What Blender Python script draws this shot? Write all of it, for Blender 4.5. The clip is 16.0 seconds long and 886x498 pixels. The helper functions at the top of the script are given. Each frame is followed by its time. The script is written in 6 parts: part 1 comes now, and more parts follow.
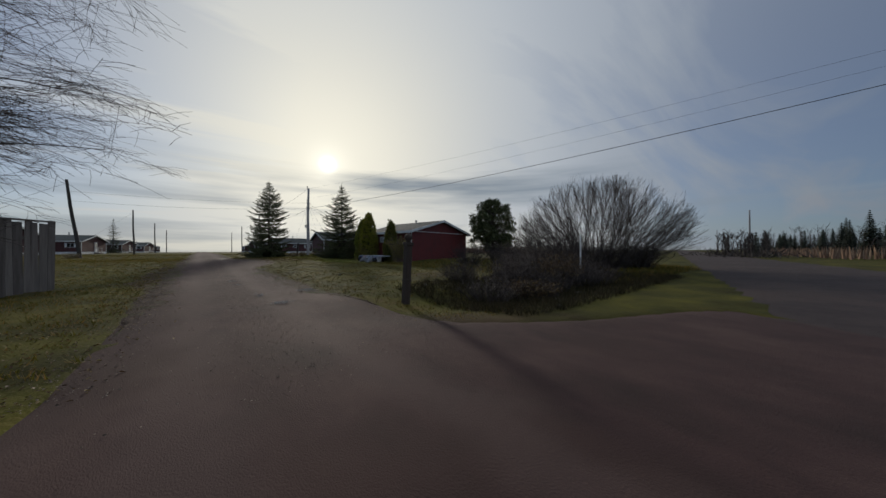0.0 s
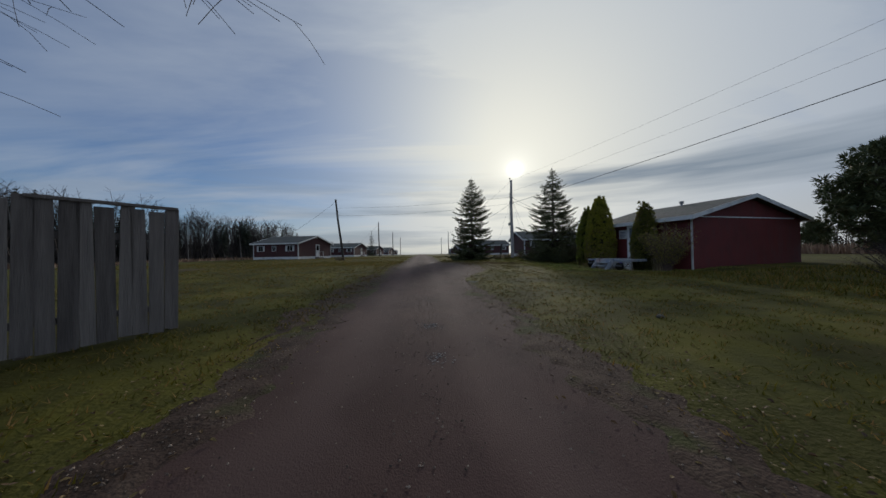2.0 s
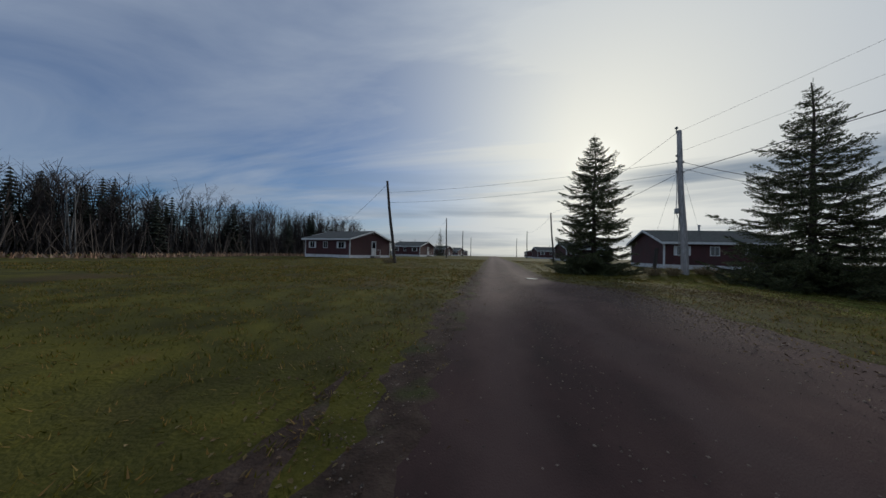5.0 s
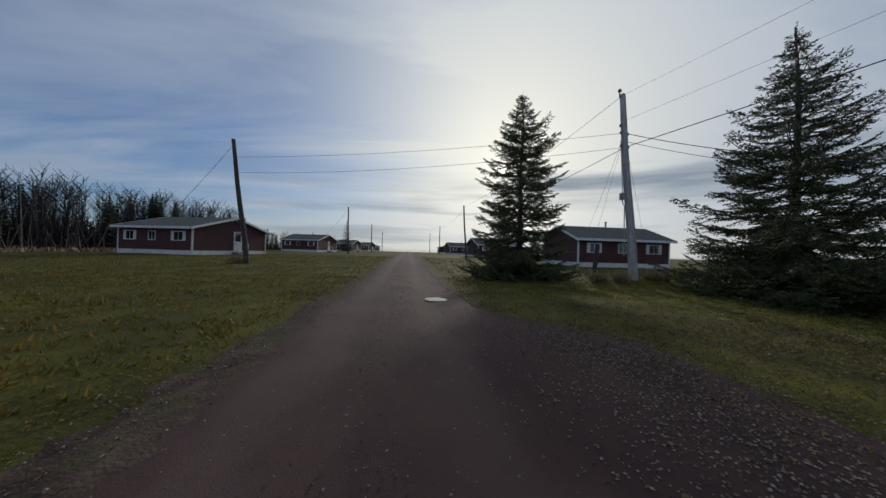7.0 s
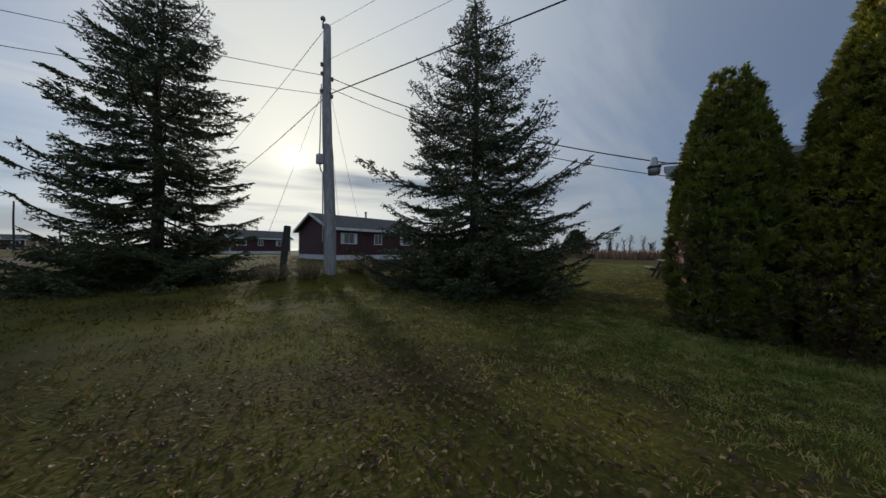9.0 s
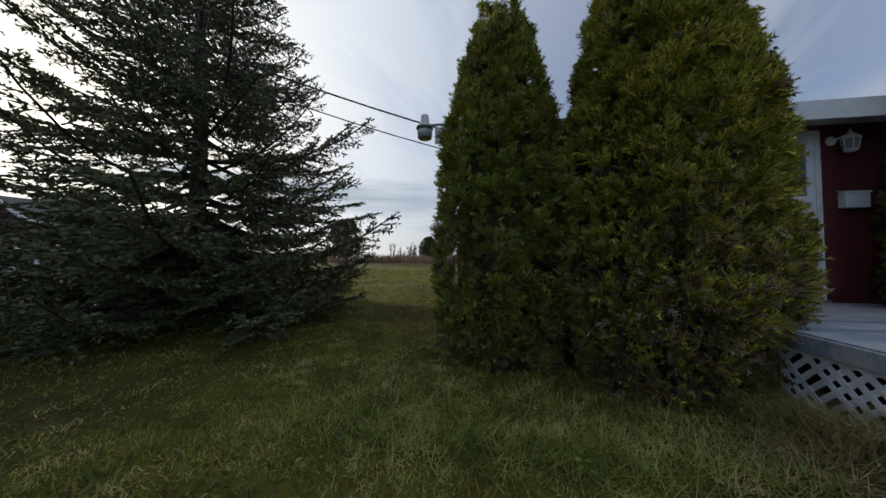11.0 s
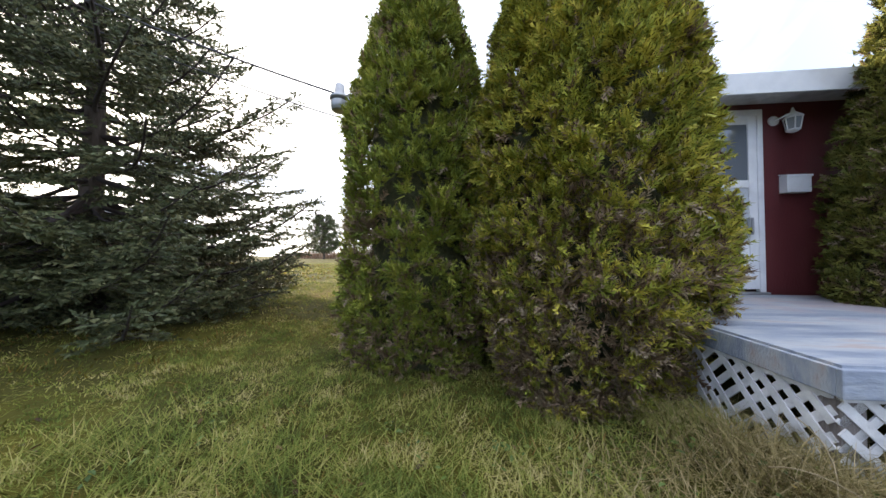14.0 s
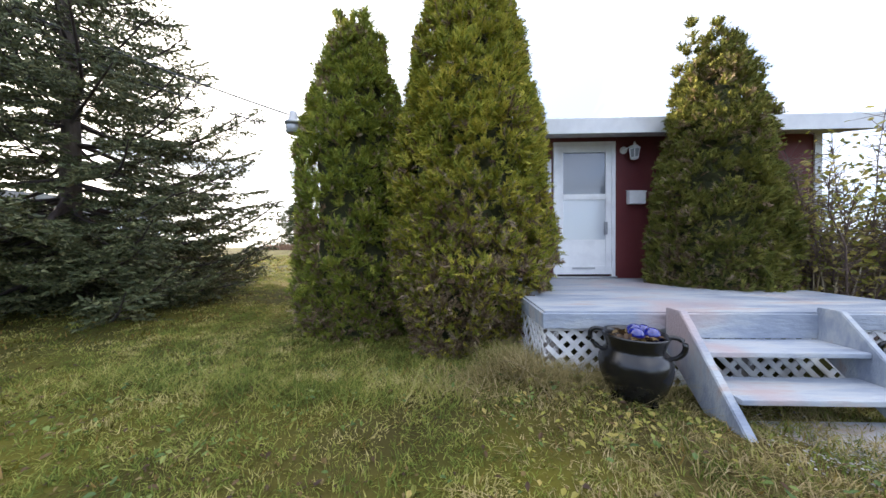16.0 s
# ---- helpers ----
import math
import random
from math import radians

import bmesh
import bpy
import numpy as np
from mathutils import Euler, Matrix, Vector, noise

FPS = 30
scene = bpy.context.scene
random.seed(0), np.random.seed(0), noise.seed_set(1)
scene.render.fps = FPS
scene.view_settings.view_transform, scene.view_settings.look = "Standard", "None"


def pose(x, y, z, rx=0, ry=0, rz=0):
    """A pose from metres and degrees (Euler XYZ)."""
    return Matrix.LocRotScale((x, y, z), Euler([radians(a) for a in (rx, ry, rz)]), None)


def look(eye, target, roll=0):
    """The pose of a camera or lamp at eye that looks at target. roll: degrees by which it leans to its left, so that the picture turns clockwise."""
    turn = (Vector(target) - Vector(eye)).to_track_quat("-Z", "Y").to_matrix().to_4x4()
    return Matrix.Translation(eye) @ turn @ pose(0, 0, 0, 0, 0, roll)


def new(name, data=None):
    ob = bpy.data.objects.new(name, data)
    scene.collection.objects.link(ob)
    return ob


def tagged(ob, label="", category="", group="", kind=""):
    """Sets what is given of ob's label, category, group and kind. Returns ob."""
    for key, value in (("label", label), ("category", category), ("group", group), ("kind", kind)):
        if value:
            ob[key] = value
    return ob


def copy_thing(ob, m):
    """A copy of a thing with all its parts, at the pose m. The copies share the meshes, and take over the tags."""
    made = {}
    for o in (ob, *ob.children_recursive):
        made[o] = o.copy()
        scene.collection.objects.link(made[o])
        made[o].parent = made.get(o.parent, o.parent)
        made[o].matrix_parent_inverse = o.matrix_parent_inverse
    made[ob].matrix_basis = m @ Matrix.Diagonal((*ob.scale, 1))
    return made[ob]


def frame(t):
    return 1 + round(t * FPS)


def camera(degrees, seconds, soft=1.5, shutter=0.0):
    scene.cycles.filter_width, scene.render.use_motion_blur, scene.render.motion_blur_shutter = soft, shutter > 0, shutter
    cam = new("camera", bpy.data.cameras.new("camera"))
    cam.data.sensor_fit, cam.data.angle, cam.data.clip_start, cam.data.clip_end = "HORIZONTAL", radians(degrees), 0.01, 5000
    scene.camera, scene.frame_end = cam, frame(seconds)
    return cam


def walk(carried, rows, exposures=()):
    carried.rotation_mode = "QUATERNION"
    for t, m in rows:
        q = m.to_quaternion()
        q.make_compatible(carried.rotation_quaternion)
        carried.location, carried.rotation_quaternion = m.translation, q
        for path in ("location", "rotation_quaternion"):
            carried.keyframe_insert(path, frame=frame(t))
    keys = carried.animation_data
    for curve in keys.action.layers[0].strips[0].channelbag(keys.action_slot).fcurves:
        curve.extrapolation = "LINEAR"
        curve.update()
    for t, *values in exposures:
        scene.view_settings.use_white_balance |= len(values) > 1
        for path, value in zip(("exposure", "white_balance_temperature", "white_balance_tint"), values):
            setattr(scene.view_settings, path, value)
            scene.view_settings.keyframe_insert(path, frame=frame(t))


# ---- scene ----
cam = camera(113.26, 16.0)


def eye(x, y, z, yaw, pitch, roll):
    """A camera pose: yaw in degrees clockwise from +Y, pitch upward."""
    a, p = radians(yaw), radians(pitch)
    return look((x, y, z), (x + math.sin(a) * math.cos(p), y + math.cos(a) * math.cos(p), z + math.sin(p)), roll)


PATH = [
    (0.0, -0.977, -27.648, 0.903, 39.83, 0.23, -0.11),
    (0.5, -0.581, -25.777, 0.900, 28.89, -0.20, -0.74),
    (1.0, -0.418, -24.012, 0.852, 19.17, 0.02, -0.78),
    (1.5, -0.264, -21.732, 0.894, 10.58, 0.28, -0.89),
    (2.0, -0.178, -19.256, 0.949, 4.15, 0.75, -0.85),
    (2.5, -0.431, -17.114, 0.961, -0.36, 1.06, -0.27),
    (3.0, -0.788, -15.077, 0.929, -4.10, 1.30, -0.22),
    (3.5, -1.059, -13.116, 0.959, -7.04, 1.27, 0.36),
    (4.0, -1.123, -11.023, 1.077, -9.29, 0.95, 1.10),
    (4.2, -1.123, -10.218, 1.117, -9.96, 1.01, 1.33),
    (6.3, -1.075, -2.246, 1.258, -2.97, 0.40, 2.06),
    (6.5, -0.873, -1.616, 1.276, -0.43, 0.39, 2.10),
    (7.0, -0.000, -0.000, 1.345, 6.96, 0.34, 1.63),
    (7.5, 1.098, 1.145, 1.378, 16.07, 0.07, 0.68),
    (8.0, 2.367, 2.002, 1.249, 26.83, -0.16, 0.45),
    (8.5, 3.830, 2.467, 1.214, 36.78, -0.48, -0.14),
    (9.0, 5.533, 2.501, 1.111, 45.33, 0.27, 0.58),
    (9.5, 6.858, 2.512, 1.164, 54.45, 0.03, -0.36),
    (10.0, 7.747, 2.422, 1.183, 62.53, -0.44, -1.63),
    (10.2, 8.012, 2.409, 1.145, 65.90, 0.18, -1.73),
    (12.3, 9.617, 1.329, 0.867, 72.91, 2.11, 0.43),
    (12.5, 9.620, 1.330, 0.870, 73.16, 1.89, 0.54),
    (13.0, 9.623, 1.330, 0.869, 73.42, 1.82, 0.38),
    (13.5, 9.626, 1.335, 0.869, 73.56, 1.55, 0.17),
    (14.0, 9.615, 1.340, 0.869, 73.65, 1.18, -0.10),
    (14.5, 9.524, 1.302, 0.866, 73.96, 0.80, -0.25),
    (15.0, 9.337, 1.126, 0.872, 74.66, 0.42, -0.27),
    (15.5, 9.073, 0.788, 0.893, 76.04, 0.07, -0.14),
    (16.0, 8.795, 0.372, 0.943, 77.56, -0.74, -0.33),
]
walk(cam, [(t, eye(*row)) for t, *row in PATH], [(0.0, -0.15, 6500, 10), (2.5, -0.2, 6150, 10), (4.2, -0.2, 6150, 10), (6.3, -0.08, 6200, 10), (10.2, -0.05, 6300, 10), (12.3, 2.25, 7000, 16), (13.6, 2.48, 6900, 16), (16.0, 2.63, 6900, 16)])

SUN_AZ, SUN_EL = 18.3, 15.3
sun_dir = Vector((math.sin(radians(SUN_AZ)) * math.cos(radians(SUN_EL)), math.cos(radians(SUN_AZ)) * math.cos(radians(SUN_EL)), math.sin(radians(SUN_EL))))

# ---- sky ----
world = bpy.data.worlds.new("world")
scene.world = world
world.use_nodes = True
wn, wl = world.node_tree.nodes, world.node_tree.links


def wmath(op, a, b=None, clamp=False):
    n = wn.new("ShaderNodeMath")
    n.operation, n.use_clamp = op, clamp
    for i, v in enumerate((a, b)):
        if v is None:
            continue
        if isinstance(v, (int, float)):
            n.inputs[i].default_value = v
        else:
            wl.new(v, n.inputs[i])
    return n.outputs[0]


sky = wn.new("ShaderNodeTexSky")
sky.sky_type = "NISHITA"
sky.sun_disc = False
sky.sun_elevation, sky.sun_rotation = radians(SUN_EL), radians(SUN_AZ)
sky.air_density, sky.dust_density, sky.ozone_density = 1.0, 0.6, 2.0
coord = wn.new("ShaderNodeTexCoord")
sep = wn.new("ShaderNodeSeparateXYZ")
wl.new(coord.outputs["Generated"], sep.inputs[0])
# high thin cloud lies on a plane overhead
lift = wmath("ADD", wmath("MAXIMUM", sep.outputs[2], 0.0), 0.16)
plane = wn.new("ShaderNodeCombineXYZ")
wl.new(wmath("DIVIDE", sep.outputs[0], lift), plane.inputs[0])
wl.new(wmath("DIVIDE", sep.outputs[1], lift), plane.inputs[1])
stretch = wn.new("ShaderNodeMapping")
stretch.inputs["Rotation"].default_value = (0, 0, radians(38))
stretch.inputs["Scale"].default_value = (0.38, 1.35, 1.0)
wl.new(plane.outputs[0], stretch.inputs[0])
veil = wn.new("ShaderNodeTexNoise")
for k, v in (("Scale", 0.95), ("Detail", 9.0), ("Roughness", 0.55), ("Distortion", 0.55)):
    veil.inputs[k].default_value = v
wl.new(stretch.outputs[0], veil.inputs["Vector"])
veil_ramp = wn.new("ShaderNodeMapRange")
for i, v in ((1, 0.45), (2, 0.64), (3, 0.0), (4, 1.0)):
    veil_ramp.inputs[i].default_value = v
wl.new(veil.outputs[0], veil_ramp.inputs[0])
# the veil glows round the hidden sun
dot = wn.new("ShaderNodeVectorMath")
dot.operation = "DOT_PRODUCT"
nrm = wn.new("ShaderNodeVectorMath")
nrm.operation = "NORMALIZE"
wl.new(coord.outputs["Generated"], nrm.inputs[0])
wl.new(nrm.outputs[0], dot.inputs[0])
dot.inputs[1].default_value = sun_dir
facing = wmath("MAXIMUM", dot.outputs["Value"], 0.0)
# unseen veil added overhead and to the south, to brighten ground and fronts
south = wmath("MAXIMUM", wmath("ADD", wmath("MULTIPLY", sep.outputs[0], -0.50), wmath("MULTIPLY", sep.outputs[1], -0.74)), 0.0)
east_dim = wmath("MULTIPLY", wmath("MAXIMUM", sep.outputs[0], 0.0), wmath("SUBTRACT", 0.8, wmath("MULTIPLY", sep.outputs[1], 1.6), True))
high = wmath("ADD", wmath("POWER", wmath("MAXIMUM", sep.outputs[2], 0.0), 3.0), south, True)
aureole = wmath("ADD", wmath("MULTIPLY", wmath("POWER", facing, 6.0), 0.42), wmath("MULTIPLY", wmath("POWER", facing, 46.0), 0.12))
core = wmath("ADD", wmath("MULTIPLY", wmath("POWER", facing, 700.0), 0.20), wmath("MULTIPLY", wmath("POWER", facing, 7000.0), 1.6))
glow = wmath("ADD", wmath("ADD", aureole, core), wmath("ADD", wmath("MULTIPLY", high, 0.10), wmath("SUBTRACT", 0.46, wmath("MULTIPLY", east_dim, 0.19))))
# low grey banks near the horizon
bank_map = wn.new("ShaderNodeMapping")
bank_map.inputs["Scale"].default_value = (1.1, 1.1, 13.0)
wl.new(nrm.outputs[0], bank_map.inputs[0])
bank = wn.new("ShaderNodeTexNoise")
for k, v in (("Scale", 1.6), ("Detail", 5.0), ("Roughness", 0.5)):
    bank.inputs[k].default_value = v
wl.new(bank_map.outputs[0], bank.inputs["Vector"])
bank_ramp = wn.new("ShaderNodeMapRange")
for i, v in ((1, 0.50), (2, 0.66), (3, 0.0), (4, 0.55)):
    bank_ramp.inputs[i].default_value = v
wl.new(bank.outputs[0], bank_ramp.inputs[0])
low = wn.new("ShaderNodeMapRange")
for i, v in ((1, 0.30), (2, 0.12), (3, 0.0), (4, 1.0)):
    low.inputs[i].default_value = v
wl.new(sep.outputs[2], low.inputs[0])
# one long dark bank lies beside the sun
beside = wn.new("ShaderNodeVectorMath")
beside.operation = "DOT_PRODUCT"
wl.new(nrm.outputs[0], beside.inputs[0])
beside.inputs[1].default_value = (math.sin(radians(47)) * 0.97, math.cos(radians(47)) * 0.97, 0.24)
reach = wn.new("ShaderNodeMapRange")
for i, v in ((1, 0.86), (2, 0.95), (3, 0.0), (4, 0.92)):
    reach.inputs[i].default_value = v
wl.new(beside.outputs["Value"], reach.inputs[0])
level = wmath("SUBTRACT", sep.outputs[2], wmath("ADD", 0.205, wmath("MULTIPLY", wmath("SUBTRACT", bank.outputs[0], 0.5), 0.16)))
thick = wmath("SUBTRACT", 1.0, wmath("DIVIDE", wmath("ABSOLUTE", level), 0.055), True)
long_bank = wmath("MULTIPLY", wmath("MULTIPLY", thick, reach.outputs[0]), 1.0)
bank_mask = wmath("MAXIMUM", wmath("MULTIPLY", bank_ramp.outputs[0], low.outputs[0], True), long_bank)
# colours
tint = wn.new("ShaderNodeMixRGB")
tint.inputs[1].default_value, tint.inputs[2].default_value = (0.80, 0.92, 1.10, 1), (1.04, 1.0, 0.85, 1)
haze = wn.new("ShaderNodeMapRange")
for i, v in ((1, 0.24), (2, 0.02), (3, 0.0), (4, 1.0)):
    haze.inputs[i].default_value = v
wl.new(sep.outputs[2], haze.inputs[0])
low_haze = wmath("MULTIPLY", haze.outputs[0], wmath("POWER", facing, 1.5))
wl.new(wmath("MAXIMUM", wmath("POWER", facing, 5.0), low_haze), tint.inputs[0])
veil_col = wn.new("ShaderNodeMixRGB")
veil_col.blend_type = "MULTIPLY"
veil_col.inputs[0].default_value = 1.0
wl.new(tint.outputs[0], veil_col.inputs[1])
wl.new(glow, veil_col.inputs[2])
clear = wn.new("ShaderNodeMixRGB")
clear.blend_type = "MULTIPLY"
clear.inputs[0].default_value = 1.0
clear.inputs[2].default_value = (0.039, 0.058, 0.085, 1)
wl.new(sky.outputs[0], clear.inputs[1])
near_sun = wmath("MULTIPLY", wmath("POWER", facing, 2.6), 0.68)
# the veil thickens towards the east
eastward = wn.new("ShaderNodeMapRange")
eastward.interpolation_type = "SMOOTHSTEP"
for i, v in ((1, -0.65), (2, 0.85), (3, 0.0), (4, 0.50)):
    eastward.inputs[i].default_value = v
wl.new(sep.outputs[0], eastward.inputs[0])
east = eastward.outputs[0]
cover = wmath("ADD", wmath("ADD", wmath("MULTIPLY", veil_ramp.outputs[0], 0.52), near_sun), wmath("ADD", wmath("ADD", east, wmath("MULTIPLY", low_haze, 0.45)), wmath("MULTIPLY", high, 0.5)), True)
mixed = wn.new("ShaderNodeMixRGB")
wl.new(cover, mixed.inputs[0])
wl.new(clear.outputs[0], mixed.inputs[1])
wl.new(veil_col.outputs[0], mixed.inputs[2])
banked = wn.new("ShaderNodeMixRGB")
wl.new(bank_mask, banked.inputs[0])
wl.new(mixed.outputs[0], banked.inputs[1])
banked.inputs[2].default_value = (0.24, 0.29, 0.345, 1)
wl.new(banked.outputs[0], wn["Background"].inputs[0])
wn["Background"].inputs[1].default_value = 1.0

sun = new("sun", bpy.data.lights.new("sun", "SUN"))
sun.data.energy, sun.data.angle, sun.data.color = 1.9, radians(4), (1.0, 0.9, 0.76)
sun.matrix_world = look(sun_dir * 100, (0, 0, 0))


# ---- materials ----
def mat(name, stops, scale=4.0, detail=6.0, rough=0.8, rough_to=None, metal=0.0, bump=0.0, bump_scale=40.0, second=None, island=0.0,
        per_object=0.0, stretch=(1, 1, 1), spec=0.5, translucent=0.0, coat=0.0):
    """A surface: stops are (place, colour) of a ramp over noise, second a layer (colour, scale, from, to) of stains."""
    m = bpy.data.materials.new(name)
    m.use_nodes = True
    nt = m.node_tree
    N, L = nt.nodes, nt.links
    b = N["Principled BSDF"]
    tc = N.new("ShaderNodeTexCoord")
    mp = N.new("ShaderNodeMapping")
    mp.inputs["Scale"].default_value = stretch
    L.new(tc.outputs["Object"], mp.inputs[0])
    nz = N.new("ShaderNodeTexNoise")
    nz.inputs["Scale"].default_value, nz.inputs["Detail"].default_value, nz.inputs["Roughness"].default_value = scale, detail, 0.62
    L.new(mp.outputs[0], nz.inputs["Vector"])
    fac = nz.outputs[0]
    if island or per_object:
        src = N.new("ShaderNodeNewGeometry").outputs["Random Per Island"] if island else N.new("ShaderNodeObjectInfo").outputs["Random"]
        amount = island or per_object
        mix = N.new("ShaderNodeMath")
        mix.operation = "MULTIPLY_ADD"
        L.new(src, mix.inputs[0])
        mix.inputs[1].default_value = amount
        base = N.new("ShaderNodeMath")
        base.operation = "MULTIPLY_ADD"
        L.new(fac, base.inputs[0])
        base.inputs[1].default_value, base.inputs[2].default_value = 1 - amount, 0.0
        L.new(base.outputs[0], mix.inputs[2])
        fac = mix.outputs[0]
    ramp = N.new("ShaderNodeValToRGB")
    els = ramp.color_ramp.elements
    while len(els) < len(stops):
        els.new(0.5)
    for e, (p, c) in zip(els, stops):
        e.position, e.color = p, (*c, 1)
    L.new(fac, ramp.inputs[0])
    col = ramp.outputs[0]
    if second:
        c2, s2, lo, hi = second
        n2 = N.new("ShaderNodeTexNoise")
        n2.inputs["Scale"].default_value, n2.inputs["Detail"].default_value = s2, 5.0
        L.new(tc.outputs["Object"], n2.inputs["Vector"])
        mr = N.new("ShaderNodeMapRange")
        mr.inputs[1].default_value, mr.inputs[2].default_value = lo, hi
        L.new(n2.outputs[0], mr.inputs[0])
        mx = N.new("ShaderNodeMixRGB")
        mx.inputs[2].default_value = (*c2, 1)
        L.new(mr.outputs[0], mx.inputs[0])
        L.new(col, mx.inputs[1])
        col = mx.outputs[0]
    L.new(col, b.inputs["Base Color"])
    b.inputs["Metallic"].default_value = metal
    b.inputs["Specular IOR Level"].default_value = spec
    b.inputs["Coat Weight"].default_value = coat
    if rough_to is None:
        b.inputs["Roughness"].default_value = rough
    else:
        rr = N.new("ShaderNodeMapRange")
        rr.inputs[1].default_value, rr.inputs[2].default_value, rr.inputs[3].default_value, rr.inputs[4].default_value = 0.35, 0.65, rough, rough_to
        L.new(nz.outputs[0], rr.inputs[0])
        L.new(rr.outputs[0], b.inputs["Roughness"])
    if bump:
        n3 = N.new("ShaderNodeTexNoise")
        n3.inputs["Scale"].default_value, n3.inputs["Detail"].default_value = bump_scale, 4.0
        L.new(mp.outputs[0], n3.inputs["Vector"])
        bp = N.new("ShaderNodeBump")
        bp.inputs["Strength"].default_value, bp.inputs["Distance"].default_value = bump, 0.02
        L.new(n3.outputs[0], bp.inputs["Height"])
        L.new(bp.outputs[0], b.inputs["Normal"])
    if translucent:
        t = N.new("ShaderNodeBsdfTranslucent")
        L.new(col, t.inputs[0])
        ms = N.new("ShaderNodeMixShader")
        ms.inputs[0].default_value = translucent
        L.new(b.outputs[0], ms.inputs[1])
        L.new(t.outputs[0], ms.inputs[2])
        L.new(ms.outputs[0], N["Material Output"].inputs[0])
    return m


def glass_mat(name, colour, rough=0.03):
    m = bpy.data.materials.new(name)
    m.use_nodes = True
    b = m.node_tree.nodes["Principled BSDF"]
    b.inputs["Base Color"].default_value = (*colour, 1)
    b.inputs["Roughness"].default_value = rough
    b.inputs["Specular IOR Level"].default_value = 0.6
    b.inputs["Coat Weight"].default_value = 0.6
    return m


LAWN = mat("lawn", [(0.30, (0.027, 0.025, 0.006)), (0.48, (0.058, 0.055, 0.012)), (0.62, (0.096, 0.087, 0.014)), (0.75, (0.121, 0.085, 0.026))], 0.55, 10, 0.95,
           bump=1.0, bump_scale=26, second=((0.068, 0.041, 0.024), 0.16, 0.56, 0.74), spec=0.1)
GRAVEL = mat("gravel_track", [(0.30, (0.030, 0.017, 0.015)), (0.5, (0.053, 0.028, 0.025)), (0.68, (0.075, 0.043, 0.036))], 1.1, 12, 0.92, bump=0.35, bump_scale=110,
             second=((0.050, 0.027, 0.022), 0.35, 0.48, 0.66), stretch=(1.0, 0.55, 1.0), spec=0.25)
VERGE = mat("verge_soil", [(0.30, (0.029, 0.019, 0.013)), (0.5, (0.057, 0.037, 0.028)), (0.70, (0.094, 0.067, 0.049))], 3.5, 12, 0.95, bump=0.8, bump_scale=40, second=((0.050, 0.052, 0.018), 1.6, 0.52, 0.66), spec=0.15)


def wheel_tracks(m, colour, amount):
    """Two packed wheel tracks along y, lighter than the loose middle."""
    N, L = m.node_tree.nodes, m.node_tree.links
    base = N["Principled BSDF"].inputs["Base Color"]
    src = base.links[0].from_socket
    geo = N.new("ShaderNodeTexCoord")
    xyz = N.new("ShaderNodeSeparateXYZ")
    L.new(geo.outputs["Object"], xyz.inputs[0])
    wob = N.new("ShaderNodeTexNoise")
    wob.inputs["Scale"].default_value, wob.inputs["Detail"].default_value = 1.3, 6.0
    L.new(geo.outputs["Object"], wob.inputs["Vector"])

    def calc(op, a, b=None):
        n = N.new("ShaderNodeMath")
        n.operation = op
        for i, v in enumerate((a, b)):
            if v is None:
                continue
            if isinstance(v, float):
                n.inputs[i].default_value = v
            else:
                L.new(v, n.inputs[i])
        return n.outputs[0]

    x = calc("ADD", calc("ADD", xyz.outputs[0], 0.22), calc("MULTIPLY", calc("SUBTRACT", wob.outputs[0], 0.5), 0.9))
    off = calc("ABSOLUTE", calc("SUBTRACT", calc("ABSOLUTE", x), 0.78))
    fall = N.new("ShaderNodeMapRange")
    fall.interpolation_type = "SMOOTHSTEP"
    for i, v in ((1, 0.50), (2, 0.05), (3, 0.0), (4, amount)):
        fall.inputs[i].default_value = v
    L.new(off, fall.inputs[0])
    mx = N.new("ShaderNodeMixRGB")
    mx.inputs[2].default_value = (*colour, 1)
    L.new(fall.outputs[0], mx.inputs[0])
    L.new(src, mx.inputs[1])
    L.new(mx.outputs[0], base)


wheel_tracks(GRAVEL, (0.084, 0.053, 0.046), 0.6)
ASPHALT = mat("worn_asphalt", [(0.3, (0.034, 0.025, 0.025)), (0.65, (0.058, 0.041, 0.037))], 1.4, 12, 0.9, bump=0.6, bump_scale=90, second=((0.068, 0.047, 0.039), 0.2, 0.5, 0.7), spec=0.25)
STONE = mat("crushed_stone", [(0.15, (0.048, 0.035, 0.027)), (0.5, (0.122, 0.091, 0.070)), (0.9, (0.260, 0.204, 0.158))], 3, 3, 0.9, island=0.9)
PALE_STONE = mat("pale_stone", [(0.1, (0.12, 0.11, 0.10)), (0.6, (0.26, 0.245, 0.23)), (0.95, (0.42, 0.40, 0.37))], 3, 3, 0.85, island=0.9)
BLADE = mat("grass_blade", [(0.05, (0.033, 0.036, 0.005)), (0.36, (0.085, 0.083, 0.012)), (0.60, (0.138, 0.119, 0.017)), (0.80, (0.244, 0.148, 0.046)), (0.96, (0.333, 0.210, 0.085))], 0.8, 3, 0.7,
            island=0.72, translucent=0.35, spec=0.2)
TURF = mat("yard_turf", [(0.33, (0.061, 0.084, 0.020)), (0.43, (0.132, 0.173, 0.036)), (0.50, (0.221, 0.253, 0.054)), (0.565, (0.335, 0.319, 0.089)), (0.66, (0.492, 0.411, 0.188))], 3.0, 7, 0.75,
           island=0.17, translucent=0.35, spec=0.15)
